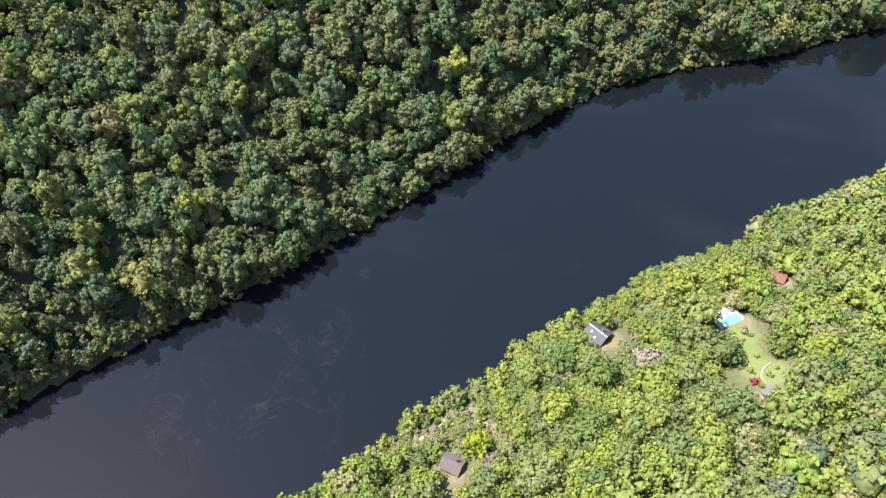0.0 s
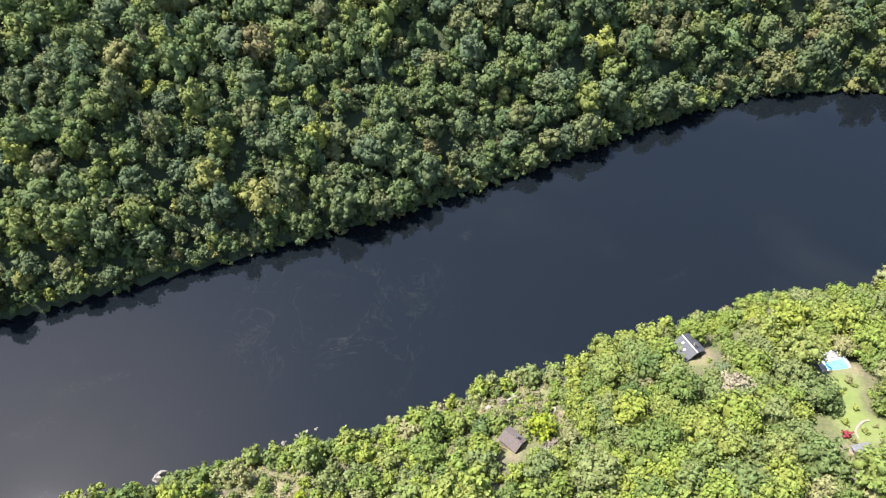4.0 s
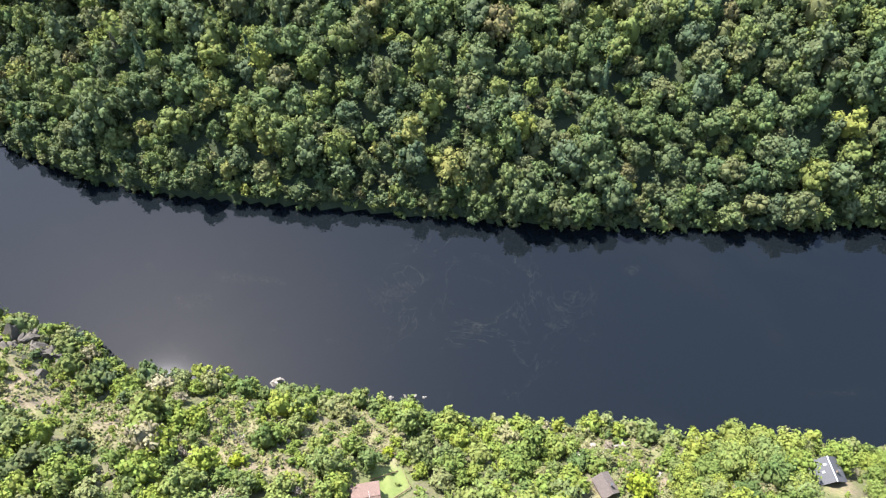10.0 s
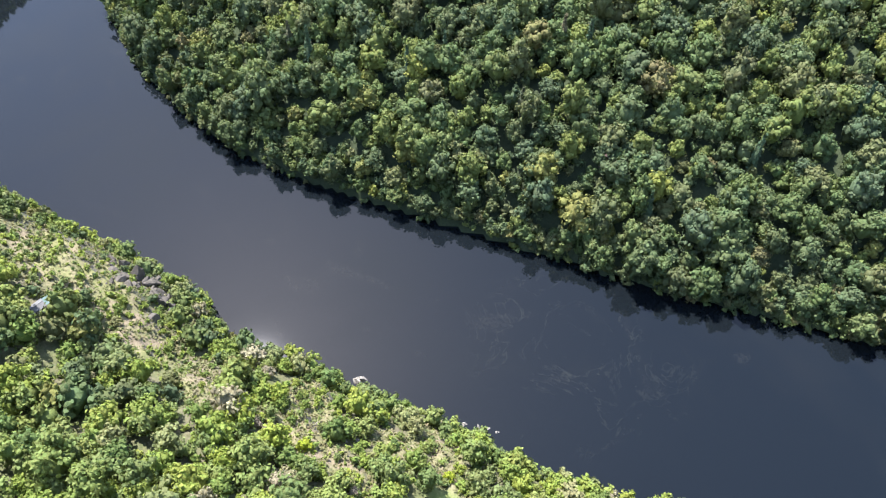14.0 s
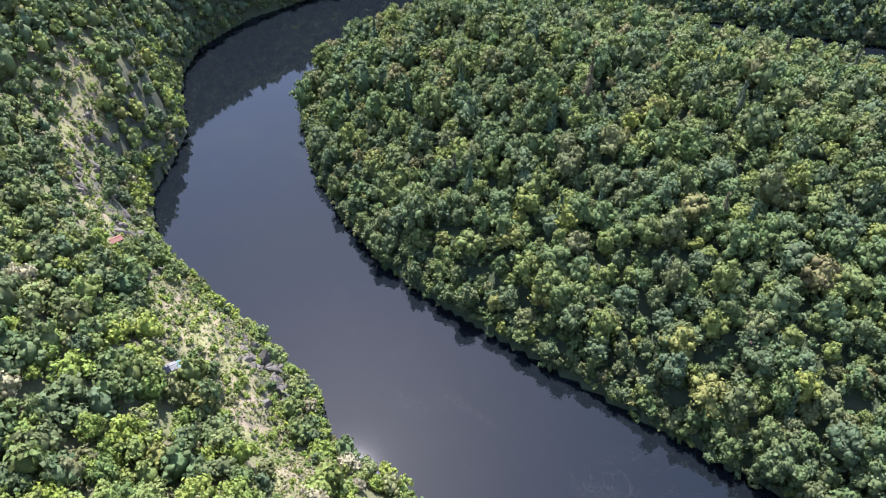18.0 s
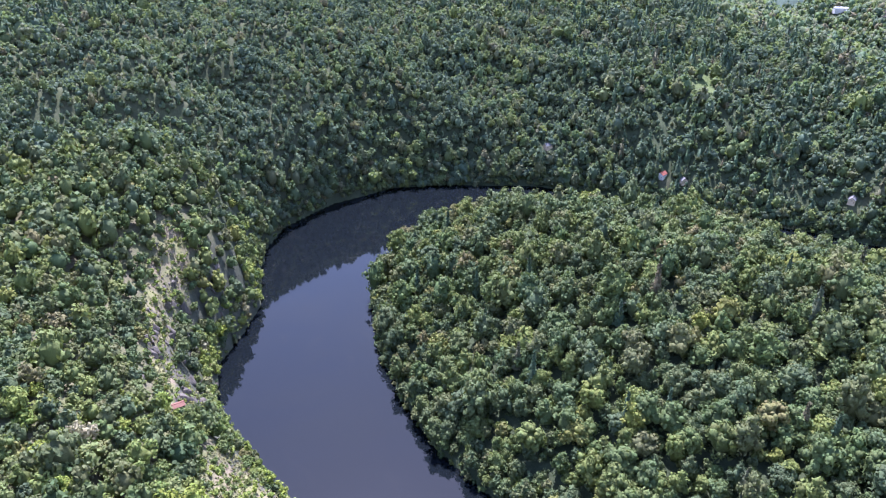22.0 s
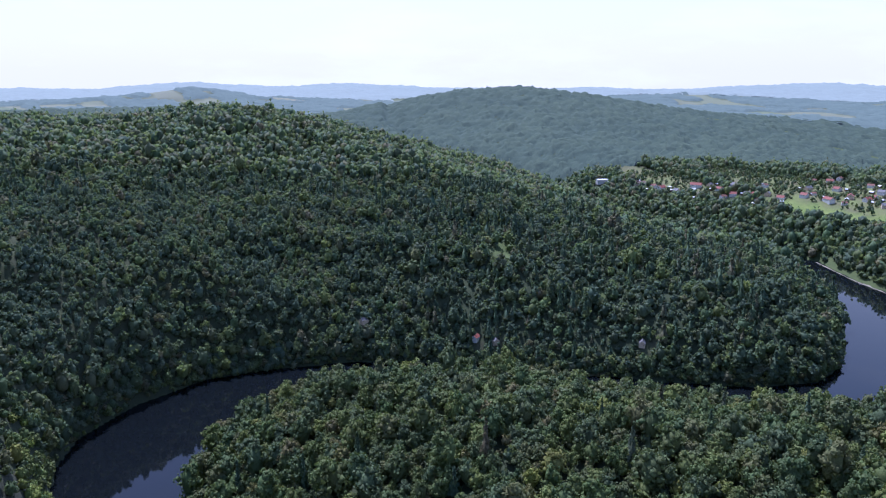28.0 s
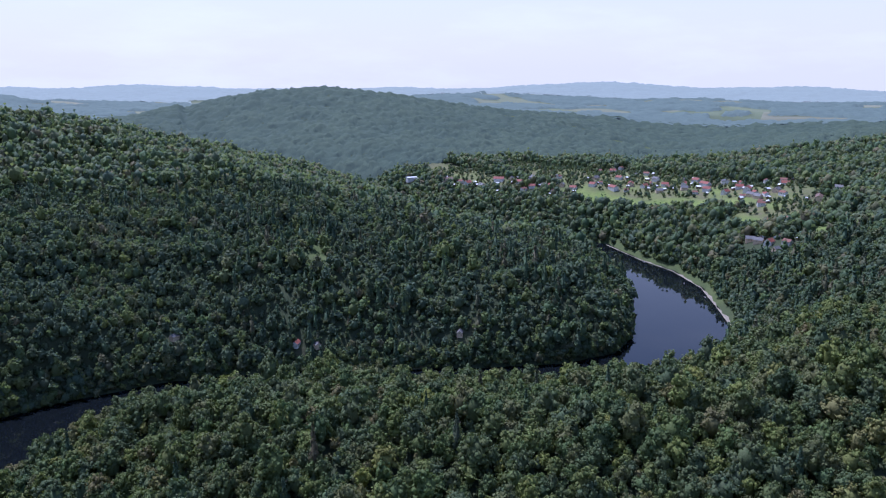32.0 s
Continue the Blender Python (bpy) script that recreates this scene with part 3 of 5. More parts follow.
def clear_of_houses(x, y):
    """No tree within a few metres of a village house, and none just before it."""
    open_ground = np.ones(np.shape(x), bool)
    for hx, hy, kind in WEST + MIDDLE + EAST:
        open_ground &= np.hypot(x - hx * 0.992, (y - hy * 0.992) * 0.8) > 12
    return open_ground


def free(x, y):
    """1 where trees may stand."""
    out = 1 + np.where(np.hypot(x, y) < 200, 4.5, 0) / np.maximum(np.hypot(x, y), 20)
    return ((spread(MEADOWS, x, y) + spread(GARDENS, x, y) + spread(GARDENS, x * out, y * out) + spread(GARDENS[:2], x * (2 * out - 1), y * (2 * out - 1)) + spread(VILLAGE, x, y) + spread(YARDS, x, y) + fields(x, y)) < 0.5) & ~on_beach(x, y) & clear_of_houses(x, y)


def planted(name, shapes, x, y, z, size, material, label, category, tint=None, upright=1.0):
    """One joined stand of trees."""
    which = rng.randint(0, len(shapes), len(x))
    turn = rng.uniform(0, 6.283, len(x))
    tint = rng.uniform(0, 1, len(x)) if tint is None else tint
    tall = rng.uniform(0.8, 1.3, len(x)) * upright
    verts, faces, tints, base = [], [], [], 0
    for k, (v, f) in enumerate(shapes):
        m = np.where(which == k)[0]
        if not len(m):
            continue
        c, s = np.cos(turn[m])[:, None], np.sin(turn[m])[:, None]
        px = (v[:, 0] * c - v[:, 1] * s) * size[m][:, None] + x[m][:, None]
        py = (v[:, 0] * s + v[:, 1] * c) * size[m][:, None] + y[m][:, None]
        pz = v[:, 2] * (size[m] * tall[m])[:, None] + z[m][:, None]
        verts.append(np.stack([px, py, pz], -1).reshape(-1, 3))
        faces.append((f[None] + (np.arange(len(m)) * len(v))[:, None, None] + base).reshape(-1, 3))
        tints.append(np.repeat(tint[m], len(v)))
        base += len(m) * len(v)
    mesh = mesh_of(name, np.concatenate(verts), np.concatenate(faces), material, {"tint": np.concatenate(tints)})
    return tagged(new(name, mesh), label, category, kind="stuff")


def tree_tint(x, y, lo=0.0, hi=1.0):
    return np.clip(lo + (hi - lo) * np.clip(rng.uniform(0, 1, len(x)) * 0.96 + 0.02 + 0.1 * wavy(x, y, 70, 41), 0, 1), 0.0, 0.999)


def trunk_mesh(name, tall, thick):
    """A tapered, slightly bent trunk with a few limbs."""
    bm = bmesh.new()

    def limb(a, b, ra, rb, sides=6):
        way = (b - a).normalized()
        one = way.orthogonal().normalized()
        two = way.cross(one)
        rings = [[bm.verts.new(p + (one * math.cos(k * 6.2832 / sides) + two * math.sin(k * 6.2832 / sides)) * r) for k in range(sides)] for p, r in ((a, ra), (b, rb))]
        for k in range(sides):
            bm.faces.new((rings[0][k], rings[0][(k + 1) % sides], rings[1][(k + 1) % sides], rings[1][k]))

    knee, top = Vector((0.05, 0.03, tall * 0.45)), Vector((-0.02, 0.06, tall))
    limb(Vector((0, 0, -0.3)), knee, thick, thick * 0.75)
    limb(knee, top, thick * 0.75, thick * 0.3)
    for k in range(5):
        a = k * 2.4
        start = knee.lerp(top, 0.1 + 0.17 * k)
        limb(start, start + Vector((math.cos(a) * 0.5, math.sin(a) * 0.5, 0.3)), thick * 0.4, thick * 0.12, 4)
    mesh = bpy.data.meshes.new(name)
    bm.to_mesh(mesh)
    bm.free()
    mesh.materials.append(BARK)
    return mesh


def tree_makers(shapes, material, tall, thick):
    """Crown and trunk meshes that all the trees of a kind share."""
    return ([mesh_of("crown", v, f, material, {"tint": np.zeros(len(v))}) for v, f in shapes],
            [trunk_mesh("trunk", tall, thick) for _ in shapes])


def stand_tree(name, makers, k, x, y, z, size, turn, tall, label, category, group=""):
    """A single tree: an empty at its foot with a trunk and a crown."""
    foot = new(name)
    part("trunk", makers[1][k], None, foot)
    part("crown", makers[0][k], None, foot)
    foot.matrix_basis = Matrix.Translation((x, y, z)) @ Matrix.Rotation(turn, 4, "Z") @ Matrix.Diagonal((size, size, size * tall, 1))
    return tagged(foot, label, category, group)


# the wooded peninsula across the river, and the woods along its neck
x, y = scatter(7.3, 90, 570, (-50, 112))
z, da, db = land(x, y)
a = np.degrees(np.arctan2(-x, y))
keep = (db > 0.5) & free(x, y) & ((a > 8) | (np.hypot(x, y) < 420))
x, y, z, db = x[keep], y[keep], z[keep], db[keep]
cone = rng.uniform(0, 1, len(x)) < np.clip(0.016 + 0.02 * wavy(x, y, 60, 45), 0, 1)
size = 3.5 + 4.3 * rng.uniform(0, 1, len(x)) ** 1.8 + 0.7 * np.clip(wavy(x, y, 45, 46), -0.6, 1)
near = np.hypot(x, y) < 265
outer = ~near & (np.hypot(x, y) < 420)
back = ~outer & ~near
planted("woodland", NEAR_WOOD, x[near], y[near], z[near] - 0.4, size[near], LEAF_WOOD, "dense green broadleaf woodland on the peninsula", "woodland",
        tree_tint(x[near], y[near]))
planted("inner_woodland", OUTER_WOOD, x[outer], y[outer], z[outer] - 0.4, size[outer], LEAF_WOOD, "dense green broadleaf woodland on the rounded peninsula", "woodland",
        tree_tint(x[outer], y[outer]))
planted("woodland_crest", REAR_WOOD, x[back], y[back], z[back] - 0.4, size[back] * 0.95, LEAF_WOOD, "green broadleaf woodland over the peninsula's crest", "woodland",
        tree_tint(x[back], y[back]))
SPRUCE = tree_makers(NEAR_CONE, LEAF_CONIFER, 3.4, 0.09)
for k, i in enumerate(np.where(cone)[0][:120]):
    stand_tree("spruce_tree", SPRUCE, k % 2, x[i] + 3.6, y[i] + 1.0, z[i] + 2, 3.1 + 0.9 * (k * 0.37 % 1), k * 1.7, 0.95 + 0.35 * (k * 0.61 % 1),
               "dark green spruce standing among broadleaf trees", "tree", "spruces on the peninsula")

ux, uy = scatter(6.4, 90, 480, (-50, 112))
uz, da, db = land(ux, uy)
keep = (db > 3) & free(ux, uy)
ux, uy, uz = ux[keep], uy[keep], uz[keep]
planted("understorey", BUSH, ux, uy, uz + 0.5, rng.uniform(2.2, 3.7, len(ux)), LEAF_WOOD, "young trees and shrubs filling the gaps of the woodland", "shrubs", tree_tint(ux, uy), 1.3)

# scrub and low trees on the near bank, small beside the rocks and taller uphill
x, y = scatter(5.7, 0, 430, (-95, 126))
z, da, db = land(x, y)
bald = spread(BALD, x, y)
a = np.degrees(np.arctan2(-x, y))
keep = (da > 2.0) & free(x, y) & ((a > -58) | (np.hypot(x, y) < 190)) & (rng.uniform(0, 1, len(x)) > 0.5 * bald + 0.02)
x, y, z, da, bald = x[keep], y[keep], z[keep], da[keep], bald[keep]
size = (2.5 + 3.0 * rng.uniform(0, 1, len(x)) ** 1.7 + 1.1 * np.clip((x - 10) / 25, 0, 1) * rng.uniform(0.3, 1, len(x)) + 2.2 * np.clip((da - 12) / 40, 0, 1) * rng.uniform(0.2, 1, len(x)) ** 1.5) * (1 - 0.6 * bald)
nearest = np.where((x > 5) & (x < 115) & (y > 52) & (size > 4.0) & (da < 75))[0][:290]
FINE_SCRUB = [broadleaf(int(rng.randint(22, 32)), 560, 0.066, t, 0.62, 0.15) for t in (0.75, 0.9, 1.1, 0.8, 0.95, 1.2)]
SHRUBBY = tree_makers(FINE_SCRUB, LEAF_SCRUB, 1.1, 0.06)
for k, i in enumerate(nearest):
    stand_tree("tree", SHRUBBY, int(k * 7 % 6), x[i], y[i], z[i] - 0.2, size[i], k * 2.4, 0.9 + 0.35 * (k * 0.618 % 1),
               "leafy bright green tree on the sunny bank", "tree", "trees on the near bank")
rest = np.setdiff1d(np.arange(len(x)), nearest)
afar = rest[np.hypot(x[rest], y[rest]) > 320]
rest = np.setdiff1d(rest, afar)
planted("upper_scrub", MID_WOOD, x[afar], y[afar], z[afar] - 0.2, size[afar], LEAF_WOOD, "green low trees further along the bank", "scrub", tree_tint(x[afar], y[afar]))
west = rest[x[rest] < -112]
rest = np.setdiff1d(rest, west)
slope = rest[np.hypot(x[rest], y[rest]) > np.where(x[rest] > 0, 225, 165)]
rest = np.setdiff1d(rest, slope)
planted("slope_scrub", MID_SCRUB, x[slope], y[slope], z[slope] - 0.2, size[slope], LEAF_SCRUB, "green low trees and scrub higher on the bank", "scrub", tree_tint(x[slope], y[slope]))
planted("scrub", NEAR_SCRUB, x[rest], y[rest], z[rest] - 0.2, size[rest], LEAF_SCRUB, "bright green low trees and scrub on the rocky bank", "scrub", tree_tint(x[rest], y[rest]))
sunny = west[(x[west] > -225) & (rng.uniform(0, 1, len(west)) < 0.35)]
west = np.setdiff1d(west, sunny)
planted("upland_scrub", NEAR_SCRUB, x[sunny], y[sunny], z[sunny] - 0.2, size[sunny], LEAF_SCRUB, "bright green trees on the slope above the rocks", "scrub", tree_tint(x[sunny], y[sunny]))
planted("west_scrub", MID_SCRUB, x[west], y[west], z[west] - 0.2, size[west], LEAF_WOOD, "darker green low trees above the cliffs", "scrub", tree_tint(x[west], y[west]))
x, y = scatter(5.0, 0, 260, (-66, 110))
z, da, db = land(x, y)
keep = (da > 0.5) & free(x, y) & (spread(BALD, x, y) < 0.35)
x, y, z = x[keep], y[keep], z[keep]
planted("undergrowth", BUSH, x, y, z - 0.2, rng.uniform(1.0, 2.0, len(x)), LEAF_SCRUB, "low green undergrowth between the trees", "bushes", tree_tint(x, y))
x, y = scatter(2.1, 40, 400, (-45, 112))
keep = (spread(BALD, x, y) > 0.2) & free(x, y)
x, y = x[keep], y[keep]
z, da, db = land(x, y)
keep = (da > 0.6) & (rng.uniform(0, 1, len(x)) < 0.6)
x, y, z = x[keep], y[keep], z[keep]
planted("low_bushes", BUSH, x, y, z - 0.15 + rough_ground(x, y, da[keep]), 0.65 + 1.3 * rng.uniform(0, 1, len(x)) ** 2, LEAF_SCRUB, "low dry bushes and tufts between the rocks", "bushes", tree_tint(x, y, 0.1, 1))

x, y = scatter(0.95, 40, 400, (-45, 112))
keep = (spread(BALD, x, y) > 0.15) & free(x, y)
x, y = x[keep], y[keep]
z, da, db = land(x, y)
keep = (da > 0.6) & (rng.uniform(0, 1, len(x)) < np.where(x < -240, 0.4, 0.7))
x, y, z = x[keep], y[keep], z[keep]
TUFT = [sprays(np.stack([rng.uniform(-0.6, 0.6, 5), rng.uniform(-0.6, 0.6, 5), rng.uniform(0.1, 0.4, 5)], -1), np.tile([0.0, 0.0, 0.6], (5, 1)), 0.42, 0.8) for _ in range(4)]
planted("dry_grass", TUFT, x, y, z + 0.05 + rough_ground(x, y, da[keep]), rng.uniform(0.6, 1.3, len(x)), LEAF_DRY, "tufts of dry yellowish grass between the rocks", "grass", tree_tint(x, y))

# trees that lean over the water along both shores
x, y = scatter(4.6, 40, 900, (-50, 118))
z, da, db = land(x, y)
r = np.hypot(x, y)
keep = free(x, y) & (((db > 0.3) & (db < 9)) | ((da > 0.3) & (da < np.where(r > 400, 13, 7)))) & ((r < 420) | (x < -0.15 * y))
x, y, z, r = x[keep], y[keep], z[keep], r[keep]
size = rng.uniform(2.3, 4.2, len(x))
near = r < 430
ours = near & (z > -1) & (land(x, y)[1] > 0)
near = near & ~ours
planted("bank_trees", MID_SCRUB, x[near], y[near], z[near] - 0.4, size[near], LEAF_WOOD, "low trees leaning over the river's edge", "trees", tree_tint(x[near], y[near]))
planted("shore_scrub", MID_SCRUB, x[ours], y[ours], z[ours] - 0.4, size[ours] * 1.05, LEAF_SCRUB, "bright green scrub leaning over the river's edge", "trees", tree_tint(x[ours], y[ours]))
near = near | ours
planted("far_bank_trees", MID_WOOD, x[~near], y[~near], z[~near] - 0.6, size[~near] * 1.1, LEAF_HILL_HAZE, "low trees along the far river bank", "trees", tree_tint(x[~near], y[~near]))

# bushes down to the waterline
x, y = scatter(3.0, 40, 660, (-50, 118))
z, da, db = land(x, y)
keep = free(x, y) & (((db > -1.3) & (db < 4)) | ((da > 0.1) & (da < 6)))
x, y, z = x[keep], y[keep], np.maximum(z[keep], 0.1)
planted("waterside_bushes", BUSH, x, y, z - 0.3, rng.uniform(1.3, 2.4, len(x)) * np.where(np.hypot(x, y) > 400, 1.45, 1.0), LEAF_WOOD, "bushes hanging over the waterline", "bushes", tree_tint(x, y))

def oaks(x, y):
    """Where darker oaks stand instead of mixed woods."""
    return wavy(x, y, 150, 71) + 0.5 * wavy(x, y, 50, 72) + rng.normal(0, 0.35, len(x)) > 0.45


# trees that cover the steep slope of the outer bend, low and thin on its dry side
def on_bend(x, y, da):
    return (da < 190) & (x < -430) & (y < 260)


x, y = scatter(4.7, 430, 760, (60, 114))
z, da, db = land(x, y)
dry = np.clip((da - 22) / 20, 0, 1) * np.clip((90 - y) / 80, 0, 1)
keep = (da > 1) & on_bend(x, y, da) & free(x, y) & (rng.uniform(0, 1, len(x)) > 0.1 * dry + 0.1 * wavy(x, y, 40, 65))
x, y, z, dry, da = x[keep], y[keep], z[keep], dry[keep], da[keep]
size = (2.0 + 3.4 * rng.uniform(0, 1, len(x)) ** 2.2 + np.clip(wavy(x, y, 45, 66), 0, 1)) * (1 - 0.22 * dry) + 1.7 * np.exp(-da / 16)
oak = oaks(x, y)
planted("bend_woodland", MID_WOOD, x[~oak], y[~oak], z[~oak] - 0.5, size[~oak], LEAF_HILL_HAZE, "woodland and low scrub on the steep outer bend", "woodland", tree_tint(x[~oak], y[~oak], 0, 0.93))
planted("bend_oakwood", MID_WOOD, x[oak], y[oak], z[oak] - 0.5, size[oak], LEAF_OAK, "darker oak wood on the steep outer bend", "woodland", tree_tint(x[oak], y[oak]))

# saplings and brush between the hillside trees
x, y = scatter(5.9, 430, 820, (8, 120))
z, da, db = land(x, y)
keep = ((da > 2) | ((db > 2) & (np.hypot(x, y) > 560))) & free(x, y)
x, y, z = x[keep], y[keep], z[keep]
planted("hillside_brush", LOW, x, y, z - 0.5, rng.uniform(1.8, 3.2, len(x)), LEAF_OAK, "brush and saplings between the hillside trees", "bushes", tree_tint(x, y), 1.2)

# the hillsides further off
x, y = scatter(6.9, 430, 820, (8, 120))
z, da, db = land(x, y)
r = np.hypot(x, y)
keep = (((da > 1) & ~on_bend(x, y, da)) | ((db > 1) & (r > 570))) & free(x, y)
x, y, z = x[keep], y[keep], z[keep]
cone = rng.uniform(0, 1, len(x)) < np.clip(0.2 + 0.6 * wavy(x, y, 110, 44), 0.05, 0.8)
size = 2.6 + 4.2 * rng.uniform(0, 1, len(x)) ** 1.9 + 1.6 * np.clip(wavy(x, y, 60, 67), -0.5, 1)
oak = oaks(x, y) & ~cone
mixed = ~oak
size = np.where(cone, size * 0.8, size)
planted("hillside_woodland", MID_WOOD, x[mixed], y[mixed], z[mixed] - 0.5, size[mixed], LEAF_HILL_HAZE, "mixed green woodland over the hillsides", "woodland",
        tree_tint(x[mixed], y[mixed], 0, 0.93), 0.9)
planted("hillside_oakwood", MID_WOOD, x[oak], y[oak], z[oak] - 0.5, size[oak], LEAF_OAK, "darker oak wood over the hillsides", "woodland", tree_tint(x[oak], y[oak]), 0.9)
planted("hillside_conifers", MID_CONE, x[cone], y[cone], z[cone], size[cone] * 1.05, LEAF_CONIFER, "dark conifers scattered over the hillsides", "conifers")
x, y = scatter(8.9, 820, 1500, (6, 120))
z, da, db = land(x, y)
keep = ((da > 2) | (db > 2)) & free(x, y) & ((np.hypot(x, y) < np.where(da > 0, 1260, 1500)) & (np.hypot(x, y) < 1400 + 30 * wavy(x, y, 150, 48)))
x, y, z = x[keep], y[keep], z[keep]
planted("upper_woodland", HILL_WOOD, x, y, z - 0.5, 4.6 + 3.6 * rng.uniform(0, 1, len(x)) ** 1.7, LEAF_HILL_HAZE, "mixed green woodland on the upper hills", "woodland", tree_tint(x, y, 0, 0.93))

x, y = scatter(9, 820, 1120, (6, 64))
z, da, db = land(x, y)
keep = ((db > 3) | (da > 3)) & free(x, y)
x, y, z = x[keep], y[keep], z[keep]
planted("valley_brush", LOW, x, y, z - 0.3, rng.uniform(3.2, 4.8, len(x)), LEAF_OAK, "brush between the trees below the village", "bushes", tree_tint(x, y), 1.3)

# garden trees in the village
x, y = scatter(6.8, 780, 1340, (6, 60))
keep = (spread(VILLAGE, x, y) > 0.2) & (spread(MEADOWS, x, y) < 0.3) & (rng.uniform(0, 1, len(x)) < 0.85 + 0.5 * wavy(x, y, 70, 52)) & clear_of_houses(x, y)
x, y = x[keep], y[keep]
z, da, db = land(x, y)
planted("garden_trees", MID_WOOD, x, y, z - 0.4, rng.uniform(1.7, 3.6, len(x)), LEAF_HILL_HAZE, "garden trees and hedges between the village houses", "trees", tree_tint(x, y))

# the far hills: closed woodland whose crowns run together into one uneven canopy
def canopy(name, inner, outer, high, rough, material, label):
    """A sheet of tree tops over the far country, sunk out of sight where fields and clearings lie."""
    rings = inner * (outer / inner) ** np.linspace(0, 1, int(math.log(outer / inner) / 0.0044))
    turns = np.radians(np.linspace(4, 113, 520))
    r, t = np.meshgrid(rings, turns, indexing="ij")
    r = r * (1 + rng.uniform(-0.0018, 0.0018, r.shape))
    t = t + rng.uniform(-0.0016, 0.0016, t.shape)
    x, y = -np.sin(t) * r, np.cos(t) * r
    z, da, db = land(x, y)
    crowns = np.clip(rng.normal(0, 1, r.shape), -1.6, 1.6)
    crowns = crowns * 0.75 + 0.5 * np.roll(crowns, 1, 0) + 0.5 * np.roll(crowns, 1, 1)
    stand = wavy(x, y, 130, 81) + 0.6 * wavy(x, y, 50, 82)
    wooded = free(x, y)
    z = z + np.where(wooded, high + rough * crowns + 0.8 * rough * stand, -6.0)
    rows, count = r.shape
    k = np.arange(rows - 1)[:, None] * count + np.arange(count - 1)[None, :]
    faces = np.stack([k, k + count, k + count + 1, k + 1], -1).reshape(-1, 4)
    tint = np.clip(0.45 + 0.25 * crowns + 0.2 * stand, 0, 1)
    mesh = mesh_of(name, np.stack([x, y, z], -1).reshape(-1, 3), faces, material, {"tint": tint.ravel()})
    mesh.polygons.foreach_set("use_smooth", np.ones(len(faces), bool))
    tagged(new(name, mesh), label, "woodland", kind="stuff")


# haze painted into the materials, brighter with each band outward
canopy("far_woodland", 1385, 2720, 6.5, 3.4, HAZE_FAR, "continuous woodland over the far hills with blue-green haze painted in")
canopy("distant_woodland", 2690, 3720, 7, 2.2, HAZE_DISTANT, "woodland on the distant plain with blue haze painted in")
canopy("horizon_woodland", 3680, 4900, 8, 2.6, HAZE_HORIZON, "woodland towards the horizon with pale haze painted in")
# woods behind and beside the drone, which close the valley
x, y = scatter(34, 60, 1300, (-180, 180))
a, r = np.degrees(np.arctan2(-x, y)), np.hypot(x, y)
z, da, db = land(x, y)
keep = (((da > 4) & ((a > 126) | ((a < -57) & (r > 190)) | (a < -95))) | ((db > 4) & ((a < -49) | ((a < 9) & (r > 415)))))
x, y, z = x[keep], y[keep], z[keep]
planted("woodland_behind", FAR_WOOD, x, y, z - 1, rng.uniform(17, 23, len(x)), LEAF_WOOD, "green woodland on the hills behind", "woodland", tree_tint(x, y))


# ---- buildings ----
ROOF_SLATE = plain("dark_slate_roof", (0.044, 0.045, 0.049), (0.078, 0.079, 0.085), 0.4, 0.6)
ROOF_RED = plain("red_tile_roof", (0.16, 0.05, 0.036), (0.26, 0.085, 0.06), 0.4, 0.75)
ROOF_RUST = plain("faded_brown_roof", (0.10, 0.066, 0.052), (0.17, 0.110, 0.088), 0.5, 0.8)
ROOF_FADED = plain("faded_red_roof", (0.13, 0.058, 0.040), (0.21, 0.100, 0.072), 0.4, 0.8)
ROOF_OLD = plain("old_brown_roof", (0.075, 0.060, 0.052), (0.15, 0.125, 0.11), 0.4, 0.9)
ROOF_GREY = plain("grey_roof", (0.085, 0.083, 0.082), (0.16, 0.157, 0.155), 0.5, 0.7)
ROOF_PALE = plain("pale_sheet_roof", (0.50, 0.51, 0.53), (0.66, 0.67, 0.68), 0.6, 0.5)
ROOF_TEAL = plain("teal_sheet", (0.012, 0.050, 0.043), (0.022, 0.078, 0.067), 0.4, 0.5)
PLASTER = plain("white_plaster", (0.52, 0.50, 0.46), (0.70, 0.68, 0.63), 0.5, 0.9)
PLASTER_OCHRE = plain("ochre_plaster", (0.48, 0.36, 0.24), (0.62, 0.50, 0.36), 0.5, 0.9)
TIMBER = plain("brown_timber", (0.10, 0.065, 0.04), (0.22, 0.15, 0.10), 0.3, 0.85)
TIMBER_DARK = plain("dark_stained_timber", (0.035, 0.032, 0.03), (0.075, 0.068, 0.06), 0.3, 0.8)
STONE_WALL = plain("tan_stone_wall", (0.26, 0.20, 0.15), (0.46, 0.38, 0.30), 0.4, 0.95, relief=0.8)
CONCRETE = plain("pale_concrete", (0.17, 0.162, 0.15), (0.27, 0.258, 0.24), 0.6, 0.9)
PAINT_WHITE = plain("white_paint", (0.46, 0.46, 0.455), (0.60, 0.60, 0.595), 0.4, 0.6)
SAND = plain("pale_sand", (0.16, 0.14, 0.105), (0.27, 0.235, 0.18), 0.7, 0.95)


def glass_material():
    n = Nodes("window_glass")
    return n.surface((0.02, 0.025, 0.03), 0.06, spec=0.6)


GLASS = glass_material()


def pool_material():
    n = Nodes("pool_water")
    return n.surface(n.ramp(n.noise(1.5, 3), (0.3, (0.09, 0.30, 0.36)), (0.7, (0.15, 0.38, 0.44))), 0.05, spec=0.5)


POOL = pool_material()


